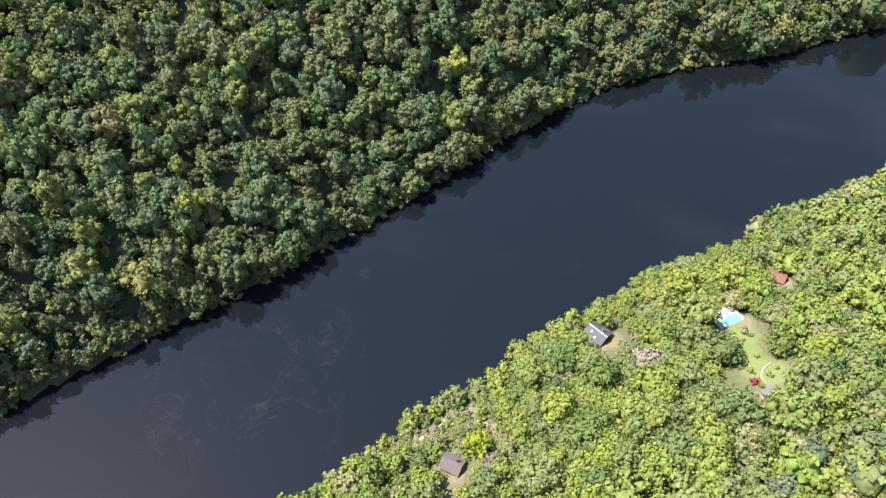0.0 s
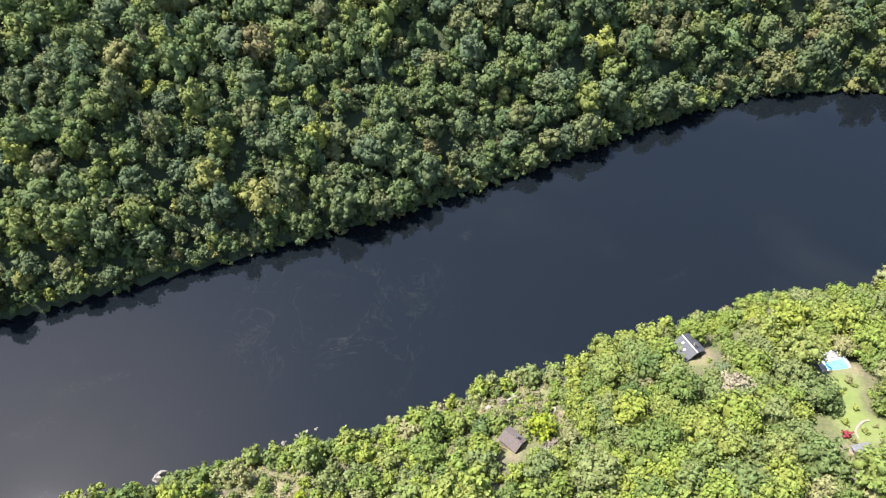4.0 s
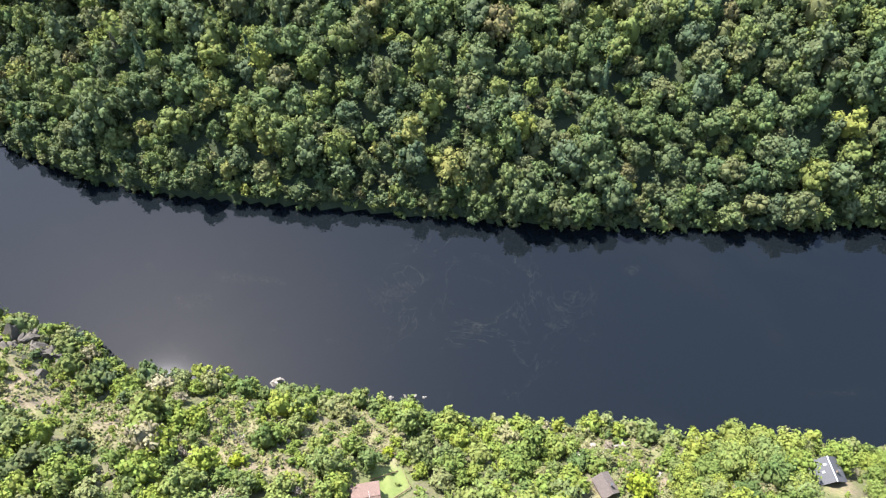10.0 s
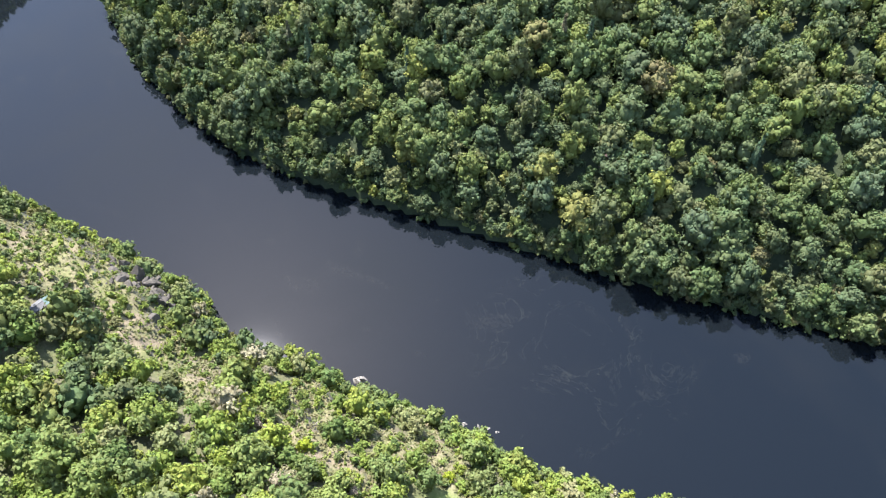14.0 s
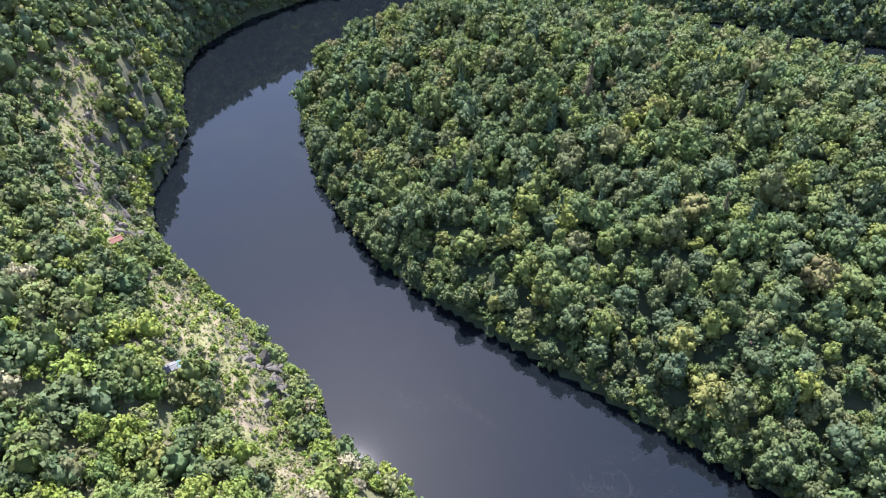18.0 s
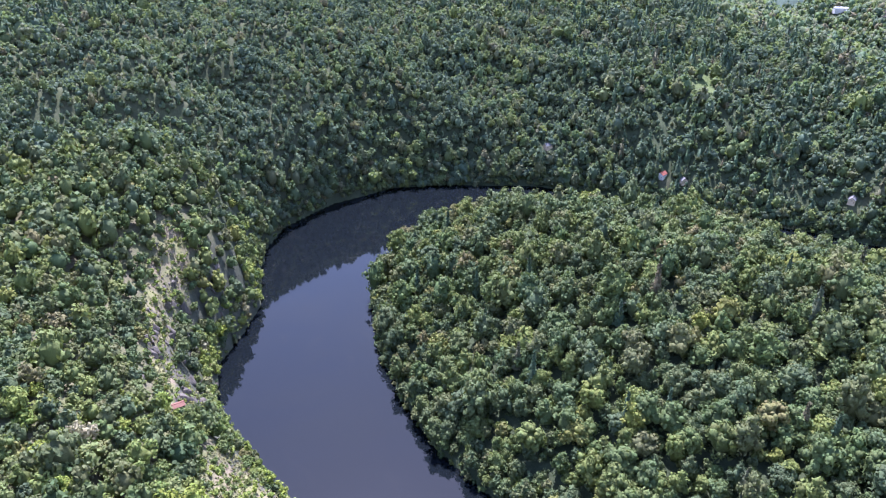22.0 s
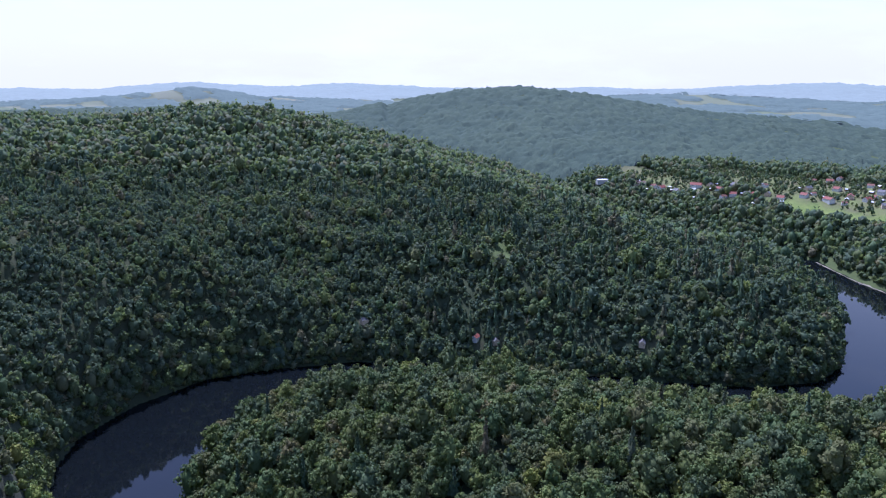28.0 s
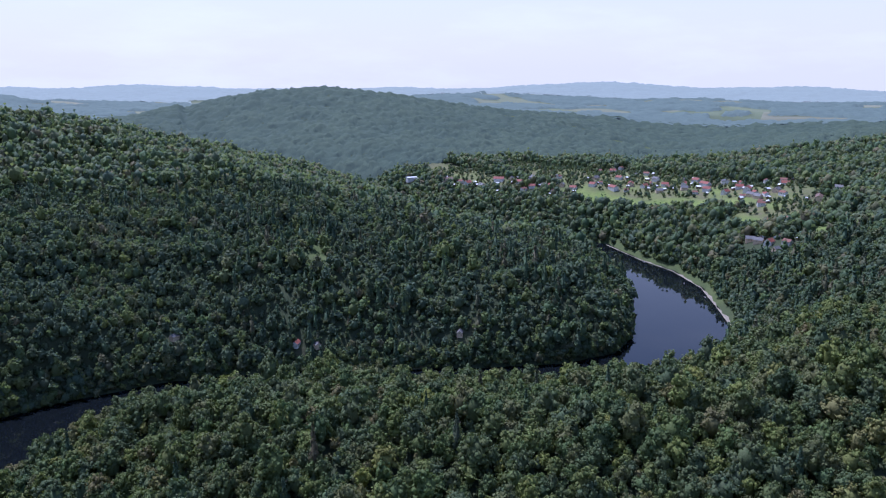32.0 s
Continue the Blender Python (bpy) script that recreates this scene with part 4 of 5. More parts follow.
def slab(x0, x1, y0, y1, z0, z1, bevel=0.0, m=None):
    """A block as a bmesh, with softened edges."""
    bm = bmesh.new()
    bmesh.ops.create_cube(bm, size=1)
    bmesh.ops.scale(bm, vec=(x1 - x0, y1 - y0, z1 - z0), verts=bm.verts)
    bmesh.ops.translate(bm, vec=((x0 + x1) / 2, (y0 + y1) / 2, (z0 + z1) / 2), verts=bm.verts)
    if bevel:
        bmesh.ops.bevel(bm, geom=bm.edges[:], offset=bevel, segments=1, affect="EDGES")
    if m:
        bmesh.ops.transform(bm, matrix=m, verts=bm.verts)
    return bm


def gable_walls(w, l, h, rise, deep):
    """Walls with pointed gables at both ends of the length, and a base sunk into the slope."""
    bm = bmesh.new()
    prof = [(-w / 2, -deep), (w / 2, -deep), (w / 2, h), (0, h + rise), (-w / 2, h)]
    ends = [[bm.verts.new((px, py, pz)) for px, pz in prof] for py in (-l / 2, l / 2)]
    bm.faces.new(ends[0])
    bm.faces.new(ends[1][::-1])
    for k in range(5):
        bm.faces.new((ends[0][k], ends[1][k], ends[1][(k + 1) % 5], ends[0][(k + 1) % 5]))
    bmesh.ops.recalc_face_normals(bm, faces=bm.faces[:])
    return bm


def add_window(parent, x, y, z, wide, high, face):
    """A window in a wall: its frame with a pane. face: 'x' or 'y', the wall's normal, with its sign."""
    sign = -1 if face[0] == "-" else 1
    turn = pose(x, y, z, 0, 0, {"y": 0, "x": -90}[face[-1]] + (180 if sign < 0 else 0))
    frame_ob = part("window", slab(-wide / 2, wide / 2, -0.05, 0.06, -high / 2, high / 2, 0.02, turn), PAINT_WHITE, parent)
    part("pane", slab(-wide / 2 + 0.1, wide / 2 - 0.1, 0.02, 0.075, -high / 2 + 0.1, high / 2 - 0.1, 0, turn), GLASS, frame_ob)


def house(name, w, l, h, rise, walls, roof, label, category="house", group="", eave=0.4, deep=4.0, windows=True, chimney=True, cap=None):
    """A gabled house at the origin; its ridge runs along y."""
    home = new(name)
    part("wall", gable_walls(w, l, h, rise, deep), walls, home)
    slope = math.atan2(rise, w / 2)
    run = math.hypot(w / 2, rise) + eave
    for sign in (-1, 1):
        m = Matrix.Translation((0, 0, h + rise + 0.1)) @ Matrix.Rotation(sign * slope, 4, "Y")
        x0, x1 = (-0.02, run) if sign > 0 else (-run, 0.02)
        part("roof_slope", slab(x0, x1, -l / 2 - eave, l / 2 + eave, -0.12, 0.12, 0.03, m), roof, home)
    part("ridge", slab(-0.16, 0.16, -l / 2 - eave, l / 2 + eave, h + rise + 0.12, h + rise + 0.3, 0.04), cap or roof, home)
    if chimney:
        stack = part("chimney", slab(w * 0.14, w * 0.14 + 0.6, -l * 0.2, -l * 0.2 + 0.6, h + rise * 0.4, h + rise + 0.9, 0.03), STONE_WALL, home)
        part("cap", slab(w * 0.14 - 0.08, w * 0.14 + 0.68, -l * 0.2 - 0.08, -l * 0.2 + 0.68, h + rise + 0.9, h + rise + 1.0), ROOF_SLATE, stack)
    if windows:
        for k in range(max(1, int(l / 3.2))):
            py = -l / 2 + l * (k + 0.5) / max(1, int(l / 3.2))
            add_window(home, w / 2, py, h * 0.58, 1.1, 1.25, "x")
            add_window(home, -w / 2, py, h * 0.58, 1.1, 1.25, "-x")
        for end, face in ((-1, "-y"), (1, "y")):
            add_window(home, 0, end * l / 2, h * 0.95, 1.0, 1.2, face)
        part("door", slab(w * 0.25, w * 0.25 + 0.95, -l / 2 - 0.06, -l / 2 + 0.05, 0, 2.05, 0.02), TIMBER, home)
    return tagged(home, label, category, group)


def ground_at(x, y):
    return float(land(np.array([x]), np.array([y]))[0][0])


def settle(ob, x, y, turn, lift=0.0):
    ob.matrix_basis = pose(x, y, ground_at(x, y) + lift, 0, 0, turn)
    return ob


# holiday houses on the near bank
cottage = settle(house("cottage", 8.0, 6.4, 2.6, 2.6, TIMBER_DARK, ROOF_SLATE, "dark timber cottage with a steep slate roof and pale ridge", "house",
                       eave=0.7, cap=PAINT_WHITE), 51.6, 116.2, 46, 1.6)
cottage.matrix_basis = cottage.matrix_basis @ Matrix.Scale(0.96, 4)
for k, (u, v) in enumerate(((-1.5, 1.6), (-2.6, -0.4))):
    m = Matrix.Translation((0, 0, 5.32)) @ Matrix.Rotation(-math.atan2(2.6, 4.0), 4, "Y")
    light = part("skylight", slab(u - 0.4, u + 0.4, v - 0.3, v + 0.3, 0.1, 0.22, 0.02, m), PAINT_WHITE, cottage, "white framed skylight")
    part("pane", slab(u - 0.32, u + 0.32, v - 0.22, v + 0.22, 0.2, 0.235, 0, m), ROOF_PALE, light)
part("terrace", slab(-6.2, -3.7, -3.4, 3.6, -2.5, 0.05, 0.05), CONCRETE, cottage, "pale paved terrace")
settle(house("red_roof_house", 4.0, 5.2, 2.6, 1.5, PLASTER, ROOF_FADED, "white plastered house with a red tiled roof among trees"), 113, 133.5, 62, 0.6)
settle(house("stone_cottage", 4.6, 5.6, 2.6, 1.8, STONE_WALL, ROOF_OLD, "old stone cottage with a weathered brown-grey roof"), 2.6, 69, 62, 1.0)
settle(house("garden_house", 2.4, 4.4, 2.0, 0.4, STONE_WALL, ROOF_GREY, "low grey-roofed garden house beside the lawn", chimney=False), 88.2, 80.6, -65, 0.3)
cabin = settle(house("cabin", 7.4, 6.8, 2.5, 1.3, TIMBER, ROOF_RUST, "timber cabin with a faded brown sheet roof", eave=0.5), -45.6, 24.6, -42, 0.3)
part("aerial", slab(-0.04, 0.04, 1.0, 1.08, 3.6, 6.2), PAINT_WHITE, cabin, "thin pale aerial mast")
part("aerial_arm", slab(-0.9, 0.9, 1.02, 1.06, 5.9, 5.96), PAINT_WHITE, cabin)
shed = settle(house("shed", 4.2, 6.4, 2.2, 0.8, PLASTER, ROOF_GREY, "small white shed with a grey roof and teal canopy", "shed", chimney=False), -160, -35, 12, 0.2)
shed.matrix_basis = shed.matrix_basis @ Matrix.Scale(0.72, 4)
part("canopy", slab(-2.2, 2.2, 3.3, 6.2, 2.0, 2.14, 0.02), ROOF_TEAL, shed, "teal sheet canopy")
for u in (-2.0, 2.0):
    part("post", slab(u - 0.06, u + 0.06, 5.9, 6.02, -2.0, 2.0), TIMBER, shed)
settle(house("lookout_hut", 2.8, 4.0, 2.2, 0.7, TIMBER, ROOF_FADED, "tiny timber hut with a rusty red roof on the cliff edge", "hut", chimney=False, windows=False), -234, -50, 20, 0.4)
settle(house("boat_hut", 3.4, 4.6, 2.2, 1.0, TIMBER, ROOF_RUST, "pinkish brown hut hidden in the far woodland", "hut", chimney=False, windows=False), -116, 162, 30, 3.5)

# the pool and its terrace
pool = new("swimming_pool")
part("terrace", slab(-4.8, 4.6, -3.4, 4.3, -3.0, 0.0, 0.06), CONCRETE, pool, "pale paved terrace")
for name, x0, x1, y0, y1 in (("coping", -3.2, 3.9, -2.9, -2.5), ("coping", -3.2, 3.9, 1.4, 1.8), ("coping", -3.2, -2.8, -2.5, 1.4), ("coping", 3.5, 3.9, -2.5, 1.4)):
    part(name, slab(x0, x1, y0, y1, 0.004, 0.14, 0.03), PAINT_WHITE, pool)
part("water", slab(-2.8, 3.5, -2.5, 1.4, 0.004, 0.08), POOL, pool, "turquoise pool water")
part("step", slab(-5.2, -3.4, 2.2, 4.2, 0.004, 0.35, 0.03), PAINT_WHITE, pool)
settle(pool, 90.5, 113, 28, 1.1)
tagged(pool, "turquoise garden swimming pool on a pale terrace", "pool")
chair = new("sun_lounger")
part("seat", slab(-0.33, 0.33, -0.95, 0.45, 0.3, 0.38, 0.02), PAINT_WHITE, chair)
part("backrest", slab(-0.33, 0.33, 0, 0.75, -0.03, 0.05, 0.02, Matrix.Translation((0, 0.42, 0.34)) @ Matrix.Rotation(radians(40), 4, "X")), PAINT_WHITE, chair)
for u in (-0.28, 0.28):
    for v in (-0.85, 0.35):
        part("leg", slab(u - 0.03, u + 0.03, v - 0.03, v + 0.03, 0, 0.3), PAINT_WHITE, chair)
tagged(chair, "white sun lounger on the pool terrace", "lounger", "loungers by the pool")
high = ground_at(90.5, 113) + 1.1
chair.matrix_basis = pose(89.4, 116.2, high, 0, 0, 20)
copy_thing(chair, pose(91.2, 117.0, high, 0, 0, 35))

# the fenced garden beside the cabin
fence = new("garden_fence")
corners = [(-49.5, 30), (-45.5, 38.5), (-39.5, 35.5), (-41.5, 26.5)]
for (ax, ay), (bx, by) in zip(corners[:-1], corners[1:]):
    length = math.hypot(bx - ax, by - ay)
    for k in range(int(length / 1.6) + 1):
        s = k * 1.6 / length
        px, py = ax + (bx - ax) * s, ay + (by - ay) * s
        pz = ground_at(px, py)
        part("post", slab(px - 0.08, px + 0.08, py - 0.08, py + 0.08, pz - 0.4, pz + 1.3), TIMBER, fence)
        if s + 1.6 / length <= 1.0:
            qx, qy = px + (bx - ax) / length * 1.6, py + (by - ay) / length * 1.6
            qz = ground_at(qx, qy)
            for up in (0.35, 0.75, 1.15):
                bm = bmesh.new()
                a, b = Vector((px, py, pz + up)), Vector((qx, qy, qz + up))
                side = Vector((-(by - ay), bx - ax, 0)).normalized() * 0.03
                vs = [bm.verts.new(p + side * s2 + Vector((0, 0, d))) for p in (a, b) for s2, d in ((-1, -0.09), (1, -0.09), (1, 0.09), (-1, 0.09))]
                for quad in ((0, 1, 5, 4), (1, 2, 6, 5), (2, 3, 7, 6), (3, 0, 4, 7), (3, 2, 1, 0), (4, 5, 6, 7)):
                    bm.faces.new([vs[q] for q in quad])
                part("rail", bm, TIMBER, fence)
tagged(fence, "brown timber fence round a small lawn", "fence")

# ---- the village on the far plateau ----
STYLES = {
    "r": house("village_house", 10.5, 14, 4.4, 4.0, PLASTER, ROOF_RED, "white village house with a red tiled roof", "house", "village houses"),
    "g": house("village_house", 10, 13, 4.2, 3.8, PLASTER_OCHRE, ROOF_GREY, "ochre village house with a grey roof", "house", "village houses"),
    "w": house("village_house", 9, 12, 4.6, 3.0, PLASTER, ROOF_FADED, "white village house with a faded red roof", "house", "village houses"),
    "R": house("village_house", 12, 20, 5.0, 3.8, PLASTER, ROOF_RED, "large village house with a broad red tiled roof", "house", "village houses"),
    "W": house("village_house", 10, 13, 5.6, 3.4, PLASTER, ROOF_GREY, "tall white village house with a grey roof", "house", "village houses"),
    "b": house("village_house", 10, 13, 5.2, 3.4, PLASTER_OCHRE, ROOF_RED, "brick-coloured village house with a red roof", "house", "village houses"),
    "t": house("village_house", 12, 16, 4.0, 2.4, PLASTER, ROOF_SLATE, "village house with a dark grey sheet roof", "house", "village houses"),
    "B": house("village_hall", 12, 26, 6.5, 1.2, PLASTER, ROOF_PALE, "long white hall with a flat pale roof", "building", "village houses"),
    "L": house("village_barn", 11, 34, 4.0, 3.0, PLASTER_OCHRE, ROOF_RUST, "long barn with a faded brown roof", "barn", "village houses"),
}
garden_shed = house("garden_shed", 4.5, 6, 2.4, 1.1, TIMBER, ROOF_PALE, "small timber shed with a pale sheet roof", "shed", "village sheds", windows=False, chimney=False)
used = set()
for k, (px, py, kind) in enumerate(WEST + MIDDLE + EAST):
    at = pose(px, py, ground_at(px, py) + 0.3, 0, 0, (k * 47) % 60 + (90 if k % 3 else 0) - 20)
    hut = pose(px + 13 * math.cos(k * 2.3), py + 13 * math.sin(k * 2.3), 0, 0, 0, k * 31)
    hut.translation.z = ground_at(hut.translation.x, hut.translation.y)
    if k:
        copy_thing(garden_shed, hut)
    else:
        garden_shed.matrix_basis = hut
    at = at @ Matrix.Scale(0.86, 4)
    if k % 2 and k > 1:
        nx, ny = px + 21 * math.cos(k * 1.9 + 0.5), py + 15 * math.sin(k * 1.9 + 0.5)
        copy_thing(STYLES["rgw"[k % 3]], pose(nx, ny, ground_at(nx, ny) + 0.2, 0, 0, k * 29) @ Matrix.Scale(0.68, 4)) if len(used) > 5 else None
    if kind in used:
        copy_thing(STYLES[kind], at)
    else:
        STYLES[kind].matrix_basis = at
        used.add(kind)
# cottages at the foot of the wooded hill across the bend
for px, py, kind, turn in ((-457, 287, "r", 30), (-446, 299, "g", 80), (-514, 214, "g", 10), (-374, 388, "g", 40)):
    copy_thing(STYLES[kind], pose(px, py, ground_at(px, py) + 0.5, 0, 0, turn) @ Matrix.Scale(0.55, 4))


# ---- the sandy shore, boats ----
def make_beach():
    line = [Vector((px, py)) for px, py in SHORE_B[31:37]]
    fine = []
    for a, b in zip(line[:-1], line[1:]):
        fine += [a.lerp(b, k / 10) for k in range(10)]
    fine.append(line[-1])
    bm = bmesh.new()
    rows = []
    for k, p in enumerate(fine):
        along = (fine[min(k + 1, len(fine) - 1)] - fine[max(k - 1, 0)]).normalized()
        inland = Vector((along.y, -along.x))
        wide = 1.9 + 0.8 * math.sin(k * 0.55) + 0.8 * math.sin(k * 1.9)
        row = []
        for s in (-0.6, 0.0, 0.35, 0.7, 1.0):
            q = p + inland * wide * s
            q2 = ground_at(q.x, q.y)
            row.append(bm.verts.new((q.x, q.y, max(q2 + 0.12, -0.4 if s < 0 else 0.12) if s < 1 else q2 - 0.3)))
        rows.append(row)
    for a, b in zip(rows[:-1], rows[1:]):
        for k in range(4):
            bm.faces.new((a[k], a[k + 1], b[k + 1], b[k]))
    bmesh.ops.recalc_face_normals(bm, faces=bm.faces[:])
    tagged(part("beach", bm, SAND), "narrow strip of pale sand along the river", "beach", kind="structure")


make_beach()


def boat(x, y, turn):
    hull = bmesh.new()
    rings = []
    for s, wide, keel in ((-2.2, 0.62, 0.1), (-1.0, 0.8, 0.0), (0.4, 0.82, 0.0), (1.6, 0.5, 0.1), (2.4, 0.06, 0.35)):
        rings.append([hull.verts.new(p) for p in ((s, -wide, 0.55 + 0.1 * (s > 1)), (s, -wide * 0.7, 0.05 + keel), (s, wide * 0.7, 0.05 + keel), (s, wide, 0.55 + 0.1 * (s > 1)))])
    for a, b in zip(rings[:-1], rings[1:]):
        for k in range(3):
            hull.faces.new((a[k], b[k], b[k + 1], a[k + 1]))
    hull.faces.new(rings[0])
    bmesh.ops.solidify(hull, geom=hull.faces[:], thickness=0.05)
    thing = new("rowing_boat")
    part("hull", hull, PAINT_WHITE, thing)
    for s in (-0.9, 0.7):
        part("bench", slab(s - 0.15, s + 0.15, -0.7, 0.7, 0.38, 0.43), TIMBER, thing)
    thing.matrix_basis = pose(x, y, -0.15, 0, 0, turn)
    return tagged(thing, "small white rowing boat moored off the sand", "boat", "moored boats")


for px, py, turn in ((-424, 763, 160), (-346, 715, 120), (-307, 684, 140)):
    boat(px, py, turn)


# ---- rocks ----
def rock_mesh(seed, flat, material=ROCK):
    """A broken block: a lump cut by planes."""
    pick = random.Random(seed)
    bm = bmesh.new()
    bmesh.ops.create_icosphere(bm, subdivisions=3, radius=1)
    for v in bm.verts:
        v.co *= 1 + 0.42 * noise.noise(v.co * 1.2 + Vector((seed * 3.1, 0, 0))) + 0.22 * noise.noise(v.co * 3.4 + Vector((0, seed * 2.3, 0)))
    for _ in range(9):
        way = Vector((pick.uniform(-1, 1), pick.uniform(-1, 1), pick.uniform(-0.5, 1))).normalized()
        off = pick.uniform(0.5, 0.85)
        for v in bm.verts:
            over = v.co.dot(way) - off
            if over > 0:
                v.co -= way * over
    bmesh.ops.scale(bm, vec=(1, 0.8, flat), verts=bm.verts)
    mesh = bpy.data.meshes.new("rock")
    bm.to_mesh(mesh)
    bm.free()
    mesh.materials.append(material)
    return mesh


def pale_material():
    n = Nodes("pale_weathered_rock")
    grain, mid = n.noise(0.4, 8, 0.7), n.noise(3, 4)
    colour = n.mix(n.math("MULTIPLY", mid, 0.5), n.ramp(grain, (0.3, (0.13, 0.118, 0.10)), (0.7, (0.33, 0.305, 0.265))), (0.20, 0.17, 0.13))
    return n.surface(colour, 0.9, spec=0.25, normal=n.bump(grain, 0.9, 0.15))


ROCK_PALE = pale_material()
ROCKS = [rock_mesh(k, 0.8 + 0.5 * (k % 3)) for k in range(6)]
BOULDERS = [rock_mesh(k + 10, 0.7 + 0.3 * (k % 3), ROCK_PALE) for k in range(6)]
pick = random.Random(5)


def rocks(name, count, cx, cy, sx, sy, small, large, label, group, wet=False):
    for k in range(count):
        px, py = cx + pick.gauss(0, sx), cy + pick.gauss(0, sy)
        size = pick.uniform(small, large)
        if ground_at(px, py) < -0.3 and not wet:
            px, py = px * 0.985 - 0.3, py - 2.2
        if ground_at(px, py) < -0.3 and not wet:
            continue
        ob = new(name, (BOULDERS if name == "boulder" else ROCKS)[pick.randrange(6)])
        ob.matrix_basis = pose(px, py, max(ground_at(px, py), -0.5) - size * 0.15, pick.uniform(-25, 25), pick.uniform(-25, 25), pick.uniform(0, 360)) @ Matrix.Scale(size, 4)
        tagged(ob, label, "rock", group)


for cx, cy, n in ((-172, -5, 9), (-174, -12, 7), (-288, -50, 10), (-300, -66, 8), (-276, -62, 8), (-346, -45, 10), (-326, -62, 8)):
    rocks("cliff_rock", n + 3, cx, cy, 8, 4, 1.0, 3.0, "grey weathered rock standing out of the cliff", "cliff rocks")
rocks("crag", 9, -168, -4, 5, 2.0, 2.2, 4.2, "dark jagged crag breaking out of the slope", "crags")
rocks("crag", 6, -158, -2.5, 3, 1.5, 1.8, 3.4, "dark jagged crag breaking out of the slope", "crags")
rocks("crag", 8, -258, -48, 7, 3, 2.2, 4.0, "dark jagged crag breaking out of the slope", "crags")
rocks("boulder", 6, -104.2, 39.4, 1.2, 0.8, 1.3, 2.2, "pale boulder at the water's edge", "shore boulders", True)
for k in range(5):
    rocks("boulder", 2, -71.5 + k * 2.6, 56.5 + k * 2.6, 0.9, 0.6, 0.8, 1.4, "pale boulder at the water's edge", "shore boulders", True)
rocks("boulder", 14, -10, 85, 14, 7, 0.5, 1.5, "pale boulder lying in dry grass", "hillside boulders")
rocks("boulder", 12, -85, 22, 20, 7, 0.5, 1.3, "pale boulder lying in dry grass", "hillside boulders")
flat = tagged(part("rock_slab", slab(-2.6, 2.6, -3.0, 3.0, -1.0, 0.5, 0.25), ROCK), "bare pale rock slab among bushes", "rock")
flat.matrix_basis = pose(-103, -0.4, ground_at(-103, -0.4) + 0.6, 14, -8, 30)


# ---- single trees that stand out ----
YELLOW = tree_makers([NEAR_SCRUB[2]], LEAF_YELLOW, 1.1, 0.06)
stand_tree("tree", YELLOW, 0, 10.5, 73.5, ground_at(10.5, 73.5) + 0.4, 4.6, 0.6, 1.0, "bright yellow-green tree beside the stone cottage", "tree")
stand_tree("tree", YELLOW, 0, -52, 40, ground_at(-52, 40), 2.0, 1.6, 1.0, "small yellow-green tree on the bank", "tree")
stand_tree("tree", YELLOW, 0, -80, 10, ground_at(-80, 10), 2.4, 2.6, 1.0, "small yellow-green tree on the bank", "tree")


LEAF_PINE = leaf_material("pine_needles", [(0.0, (0.105, 0.140, 0.070)), (0.5, (0.130, 0.165, 0.085)), (1.0, (0.090, 0.125, 0.062))], through=0.15)
PINE = tree_makers([FINE_SCRUB[2], FINE_SCRUB[5]], LEAF_PINE, 1.1, 0.06)
for k, (px, py, size) in enumerate(((101, 110, 3.0), (127, 140, 4.4), (122, 148, 4.0), (101, 100, 3.2), (118, 103, 4.0), (88, 60, 4.2), (96, 55, 4.6), (80, 52, 4.0), (107, 96, 3.6), (59, 104, 3.0), (106, 62, 4.4), (118, 128, 3.6))):
    stand_tree("pine_tree", PINE, k % 2, px, py, ground_at(px, py) - 0.2, size, k * 1.3, 1.25, "grey-green pine among broadleaf trees", "tree", "pines on the near bank")


def dead_tree(x, y, size, seed):
    """A leafless grey tree: a trunk that forks three times."""
    pick2 = random.Random(seed)
    bm = bmesh.new()

    def grow(a, way, length, r, depth):
        b = a + way * length
        one = way.orthogonal().normalized()
        two = way.cross(one)
        lo = [bm.verts.new(a + (one * math.cos(k * 2.094) + two * math.sin(k * 2.094)) * r) for k in range(3)]
        hi = [bm.verts.new(b + (one * math.cos(k * 2.094) + two * math.sin(k * 2.094)) * r * 0.6) for k in range(3)]
        for k in range(3):
            bm.faces.new((lo[k], lo[(k + 1) % 3], hi[(k + 1) % 3], hi[k]))
        if depth:
            for _ in range(4):
                turn = (way + Vector((pick2.uniform(-1, 1), pick2.uniform(-1, 1), pick2.uniform(-0.1, 0.7))) * 0.85).normalized()
                grow(a.lerp(b, pick2.uniform(0.55, 1)), turn, length * pick2.uniform(0.5, 0.75), r * 0.55, depth - 1)

    grow(Vector((0, 0, -0.3)), Vector((0.05, 0, 1)).normalized(), 2.2, 0.16, 4)
    ob = tagged(part("dead_tree", bm, DEAD), "leafless grey dead tree", "tree", "dead trees")
    ob.matrix_basis = Matrix.Translation((x, y, ground_at(x, y))) @ Matrix.Scale(size, 4)


for k, (px, py, size) in enumerate(((66, 66, 1.7), (64, 97, 1.3), (12, 66, 1.1), (68, 59, 1.2), (72, 113, 1.1), (125, 113, 1.2), (-104, 4, 0.9), (-88, 6, 1.0))):
    dead_tree(px, py, size, k)


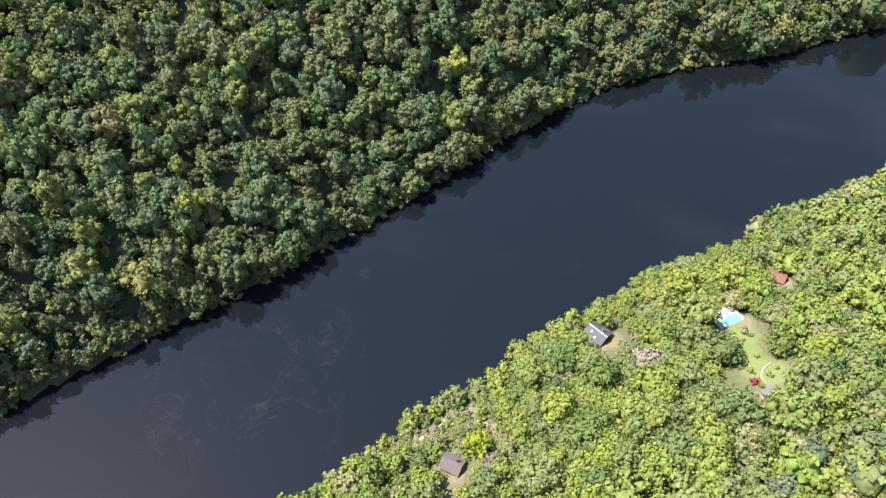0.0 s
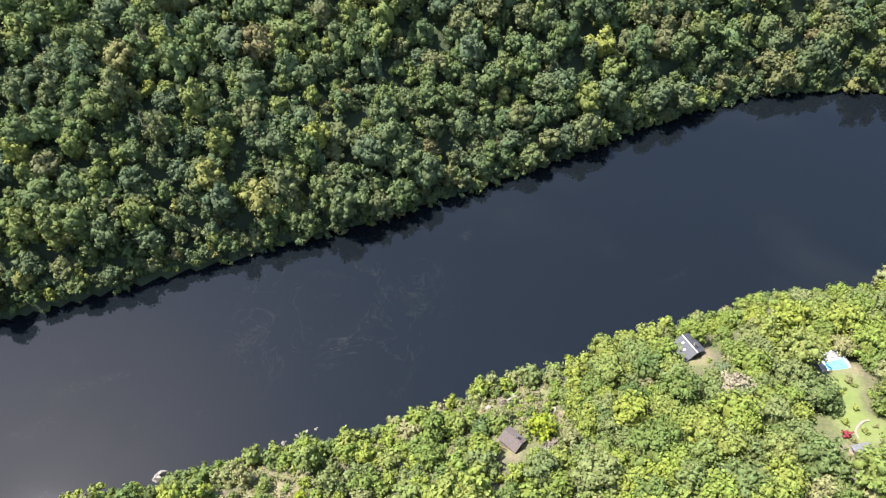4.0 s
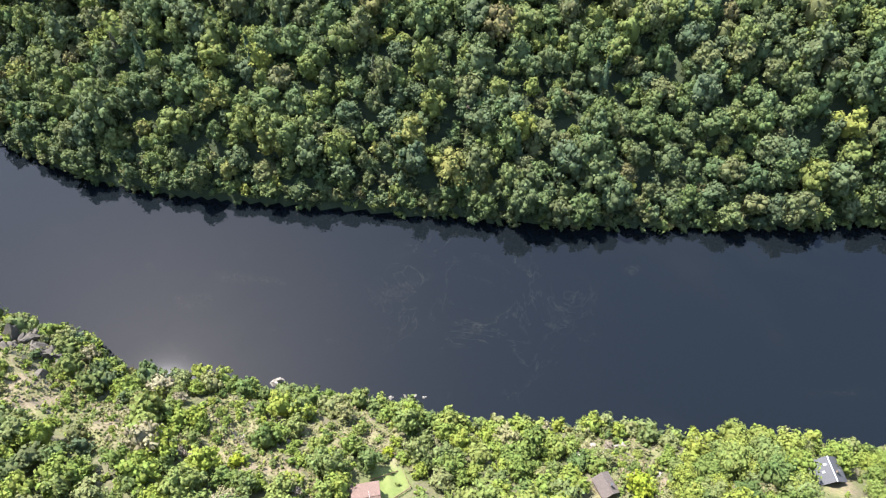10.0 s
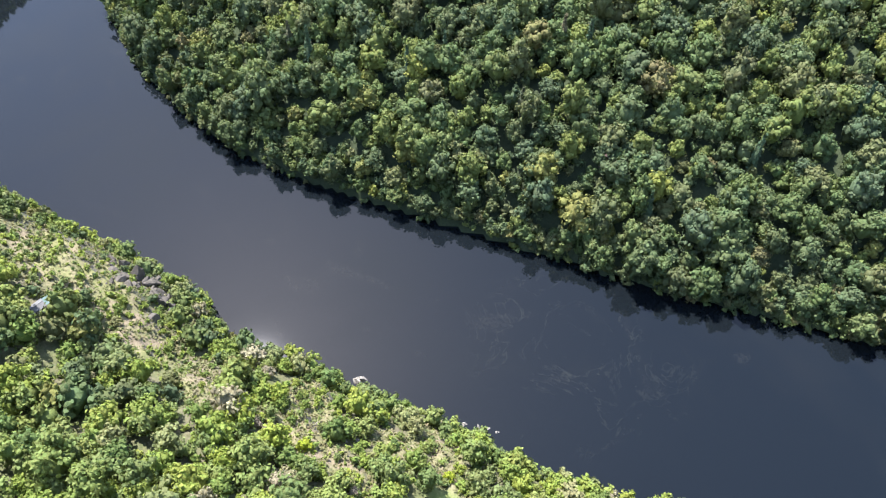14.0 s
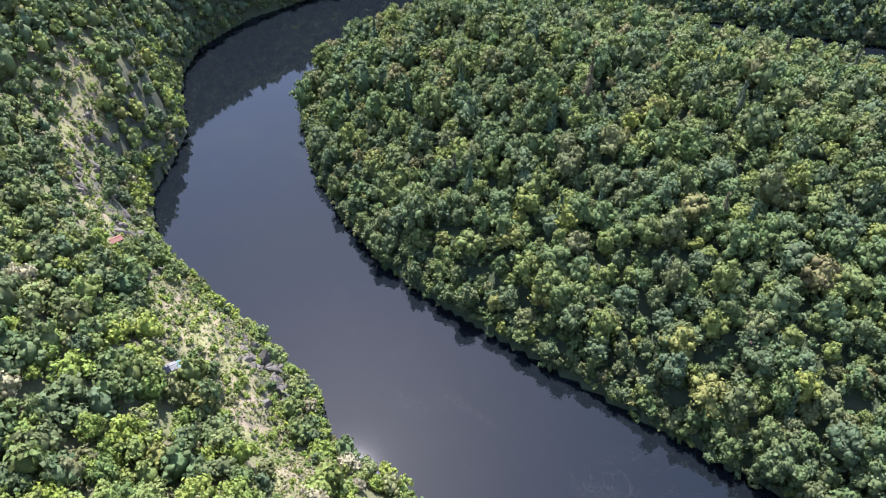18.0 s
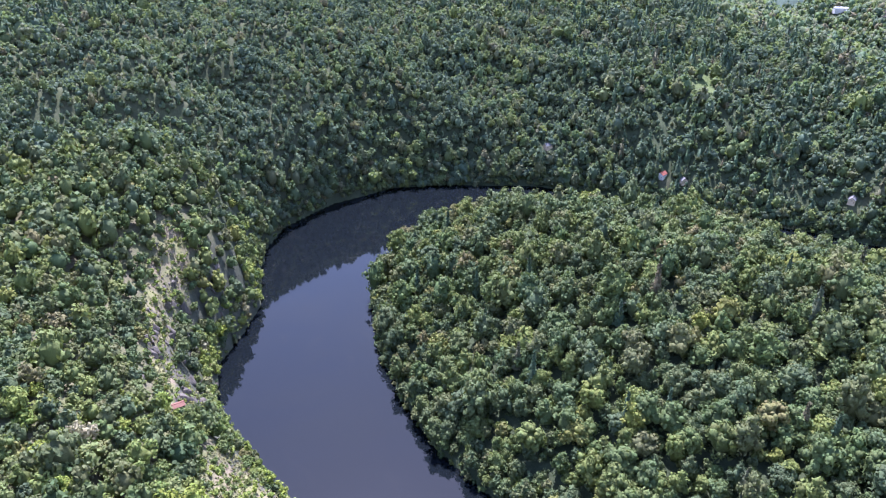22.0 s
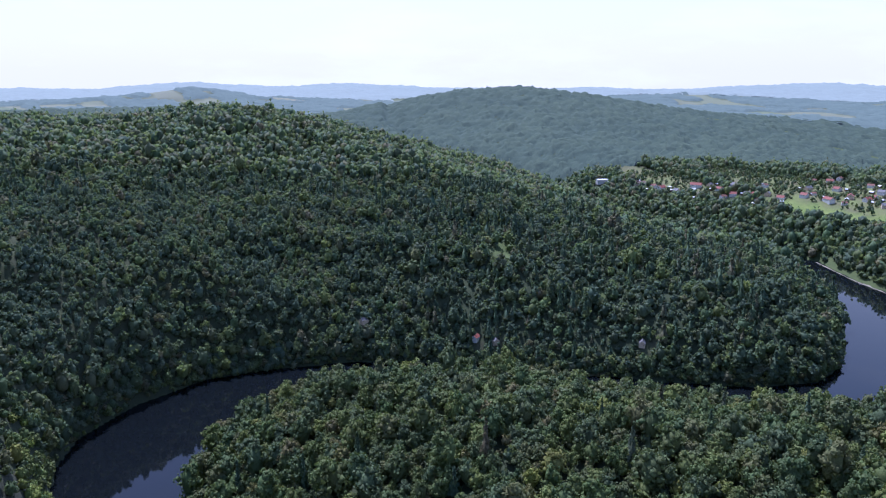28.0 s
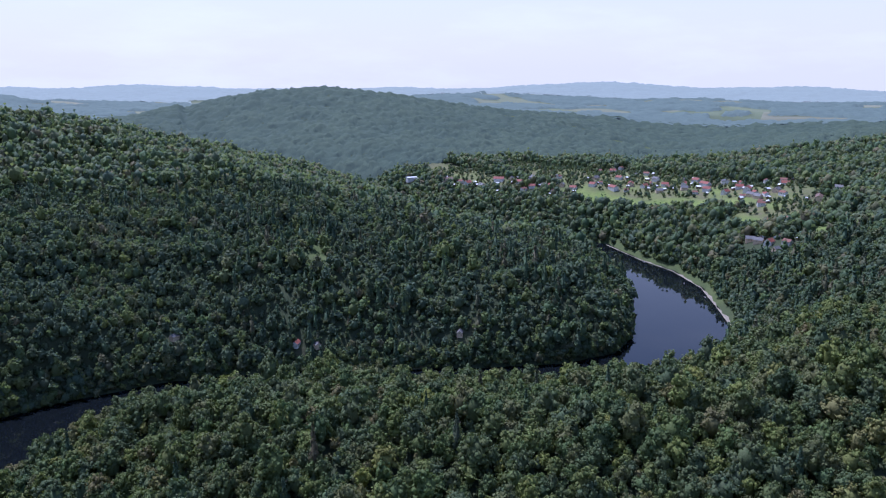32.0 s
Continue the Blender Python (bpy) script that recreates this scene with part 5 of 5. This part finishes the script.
LEAF_BROWN = leaf_material("dry_twigs", [(0.0, (0.26, 0.22, 0.17)), (0.5, (0.30, 0.25, 0.20)), (1.0, (0.24, 0.20, 0.15))], through=0.25)
LEAF_RUST = leaf_material("rusty_leaves", [(0.0, (0.30, 0.18, 0.085)), (0.5, (0.34, 0.22, 0.11)), (1.0, (0.26, 0.18, 0.085))], through=0.3)
DRYING = tree_makers([NEAR_SCRUB[0], NEAR_SCRUB[3]], LEAF_BROWN, 1.1, 0.06)
for k, (px, py, size) in enumerate(((72.8, 113.3, 2.3), (68, 102.7, 2.6), (54.5, 94, 2.2), (62, 97, 2.4), (8, 77, 1.6), (14, 70, 2.0), (12, 62, 1.8), (-3, 86, 1.6), (-94, 2, 1.9), (-60, 14, 1.7), (-84, -6, 2.2))):
    stand_tree("drying_shrub", DRYING, k % 2, px, py, ground_at(px, py) - 0.2, size, k * 1.9, 0.95, "greyish brown drying shrub between green trees", "shrub", "drying shrubs")
RUSTY = tree_makers([NEAR_SCRUB[4]], LEAF_RUST, 1.1, 0.06)
stand_tree("drying_shrub", RUSTY, 0, 65.5, 95.5, ground_at(65.5, 95.5), 2.3, 0.4, 0.95, "rusty brown drying shrub between green trees", "shrub", "drying shrubs")


# ---- the garden below the pool: a path, shrubs, a flowering bush ----
def make_path():
    bm = bmesh.new()
    spots = [(89.4, 85.2), (89.0, 87.0), (89.6, 88.6), (90.6, 90.1), (91.9, 91.4), (93.4, 92.2)]
    rows = []
    for k, (px, py) in enumerate(spots):
        qx, qy = spots[min(k + 1, len(spots) - 1)]
        wx, wy = spots[max(k - 1, 0)]
        long = math.hypot(qx - wx, qy - wy)
        nx, ny = -(qy - wy) / long * 0.28, (qx - wx) / long * 0.28
        rows.append([bm.verts.new((px + s * nx, py + s * ny, ground_at(px + s * nx, py + s * ny) + up)) for s, up in ((-1.2, -0.1), (-1, 0.16), (1, 0.16), (1.2, -0.1))])
    for a, b in zip(rows[:-1], rows[1:]):
        for k in range(3):
            bm.faces.new((a[k], a[k + 1], b[k + 1], b[k]))
    bmesh.ops.recalc_face_normals(bm, faces=bm.faces[:])
    tagged(part("garden_path", bm, SAND), "pale gravel path winding beside the lawn", "path", kind="structure")


make_path()
LEAF_RED = leaf_material("crimson_blossom", [(0.0, (0.26, 0.035, 0.055)), (0.5, (0.32, 0.05, 0.08)), (1.0, (0.20, 0.04, 0.05))])
SHRUB = tree_makers(BUSH, LEAF_SCRUB, 0.7, 0.05)
for k, (px, py, size) in enumerate(((92.1, 106.5, 1.7), (87.5, 95.2, 1.1), (90.9, 95.6, 1.2), (91.2, 87.9, 1.3), (86.9, 89.6, 1.4), (87.7, 84.0, 1.2), (93.5, 105.0, 1.0), (89.2, 101.5, 0.9), (94, 90, 0.8),
                                    (90.4, 103, 0.8), (-47, 36, 0.8), (-43, 34, 0.9), (58, 112, 1.1), (47, 113, 1.2))):
    stand_tree("garden_shrub", SHRUB, k % 3, px, py, ground_at(px, py) - 0.1, size, k * 1.3, 1.0, "rounded green garden shrub on the lawn", "shrub", "garden shrubs")
CRIMSON = tree_makers([BUSH[1]], LEAF_RED, 0.7, 0.05)
stand_tree("flowering_shrub", CRIMSON, 0, 86.4, 85.6, ground_at(86.4, 85.6), 1.6, 0.4, 0.9, "crimson flowering shrub beside the lawn", "shrub")
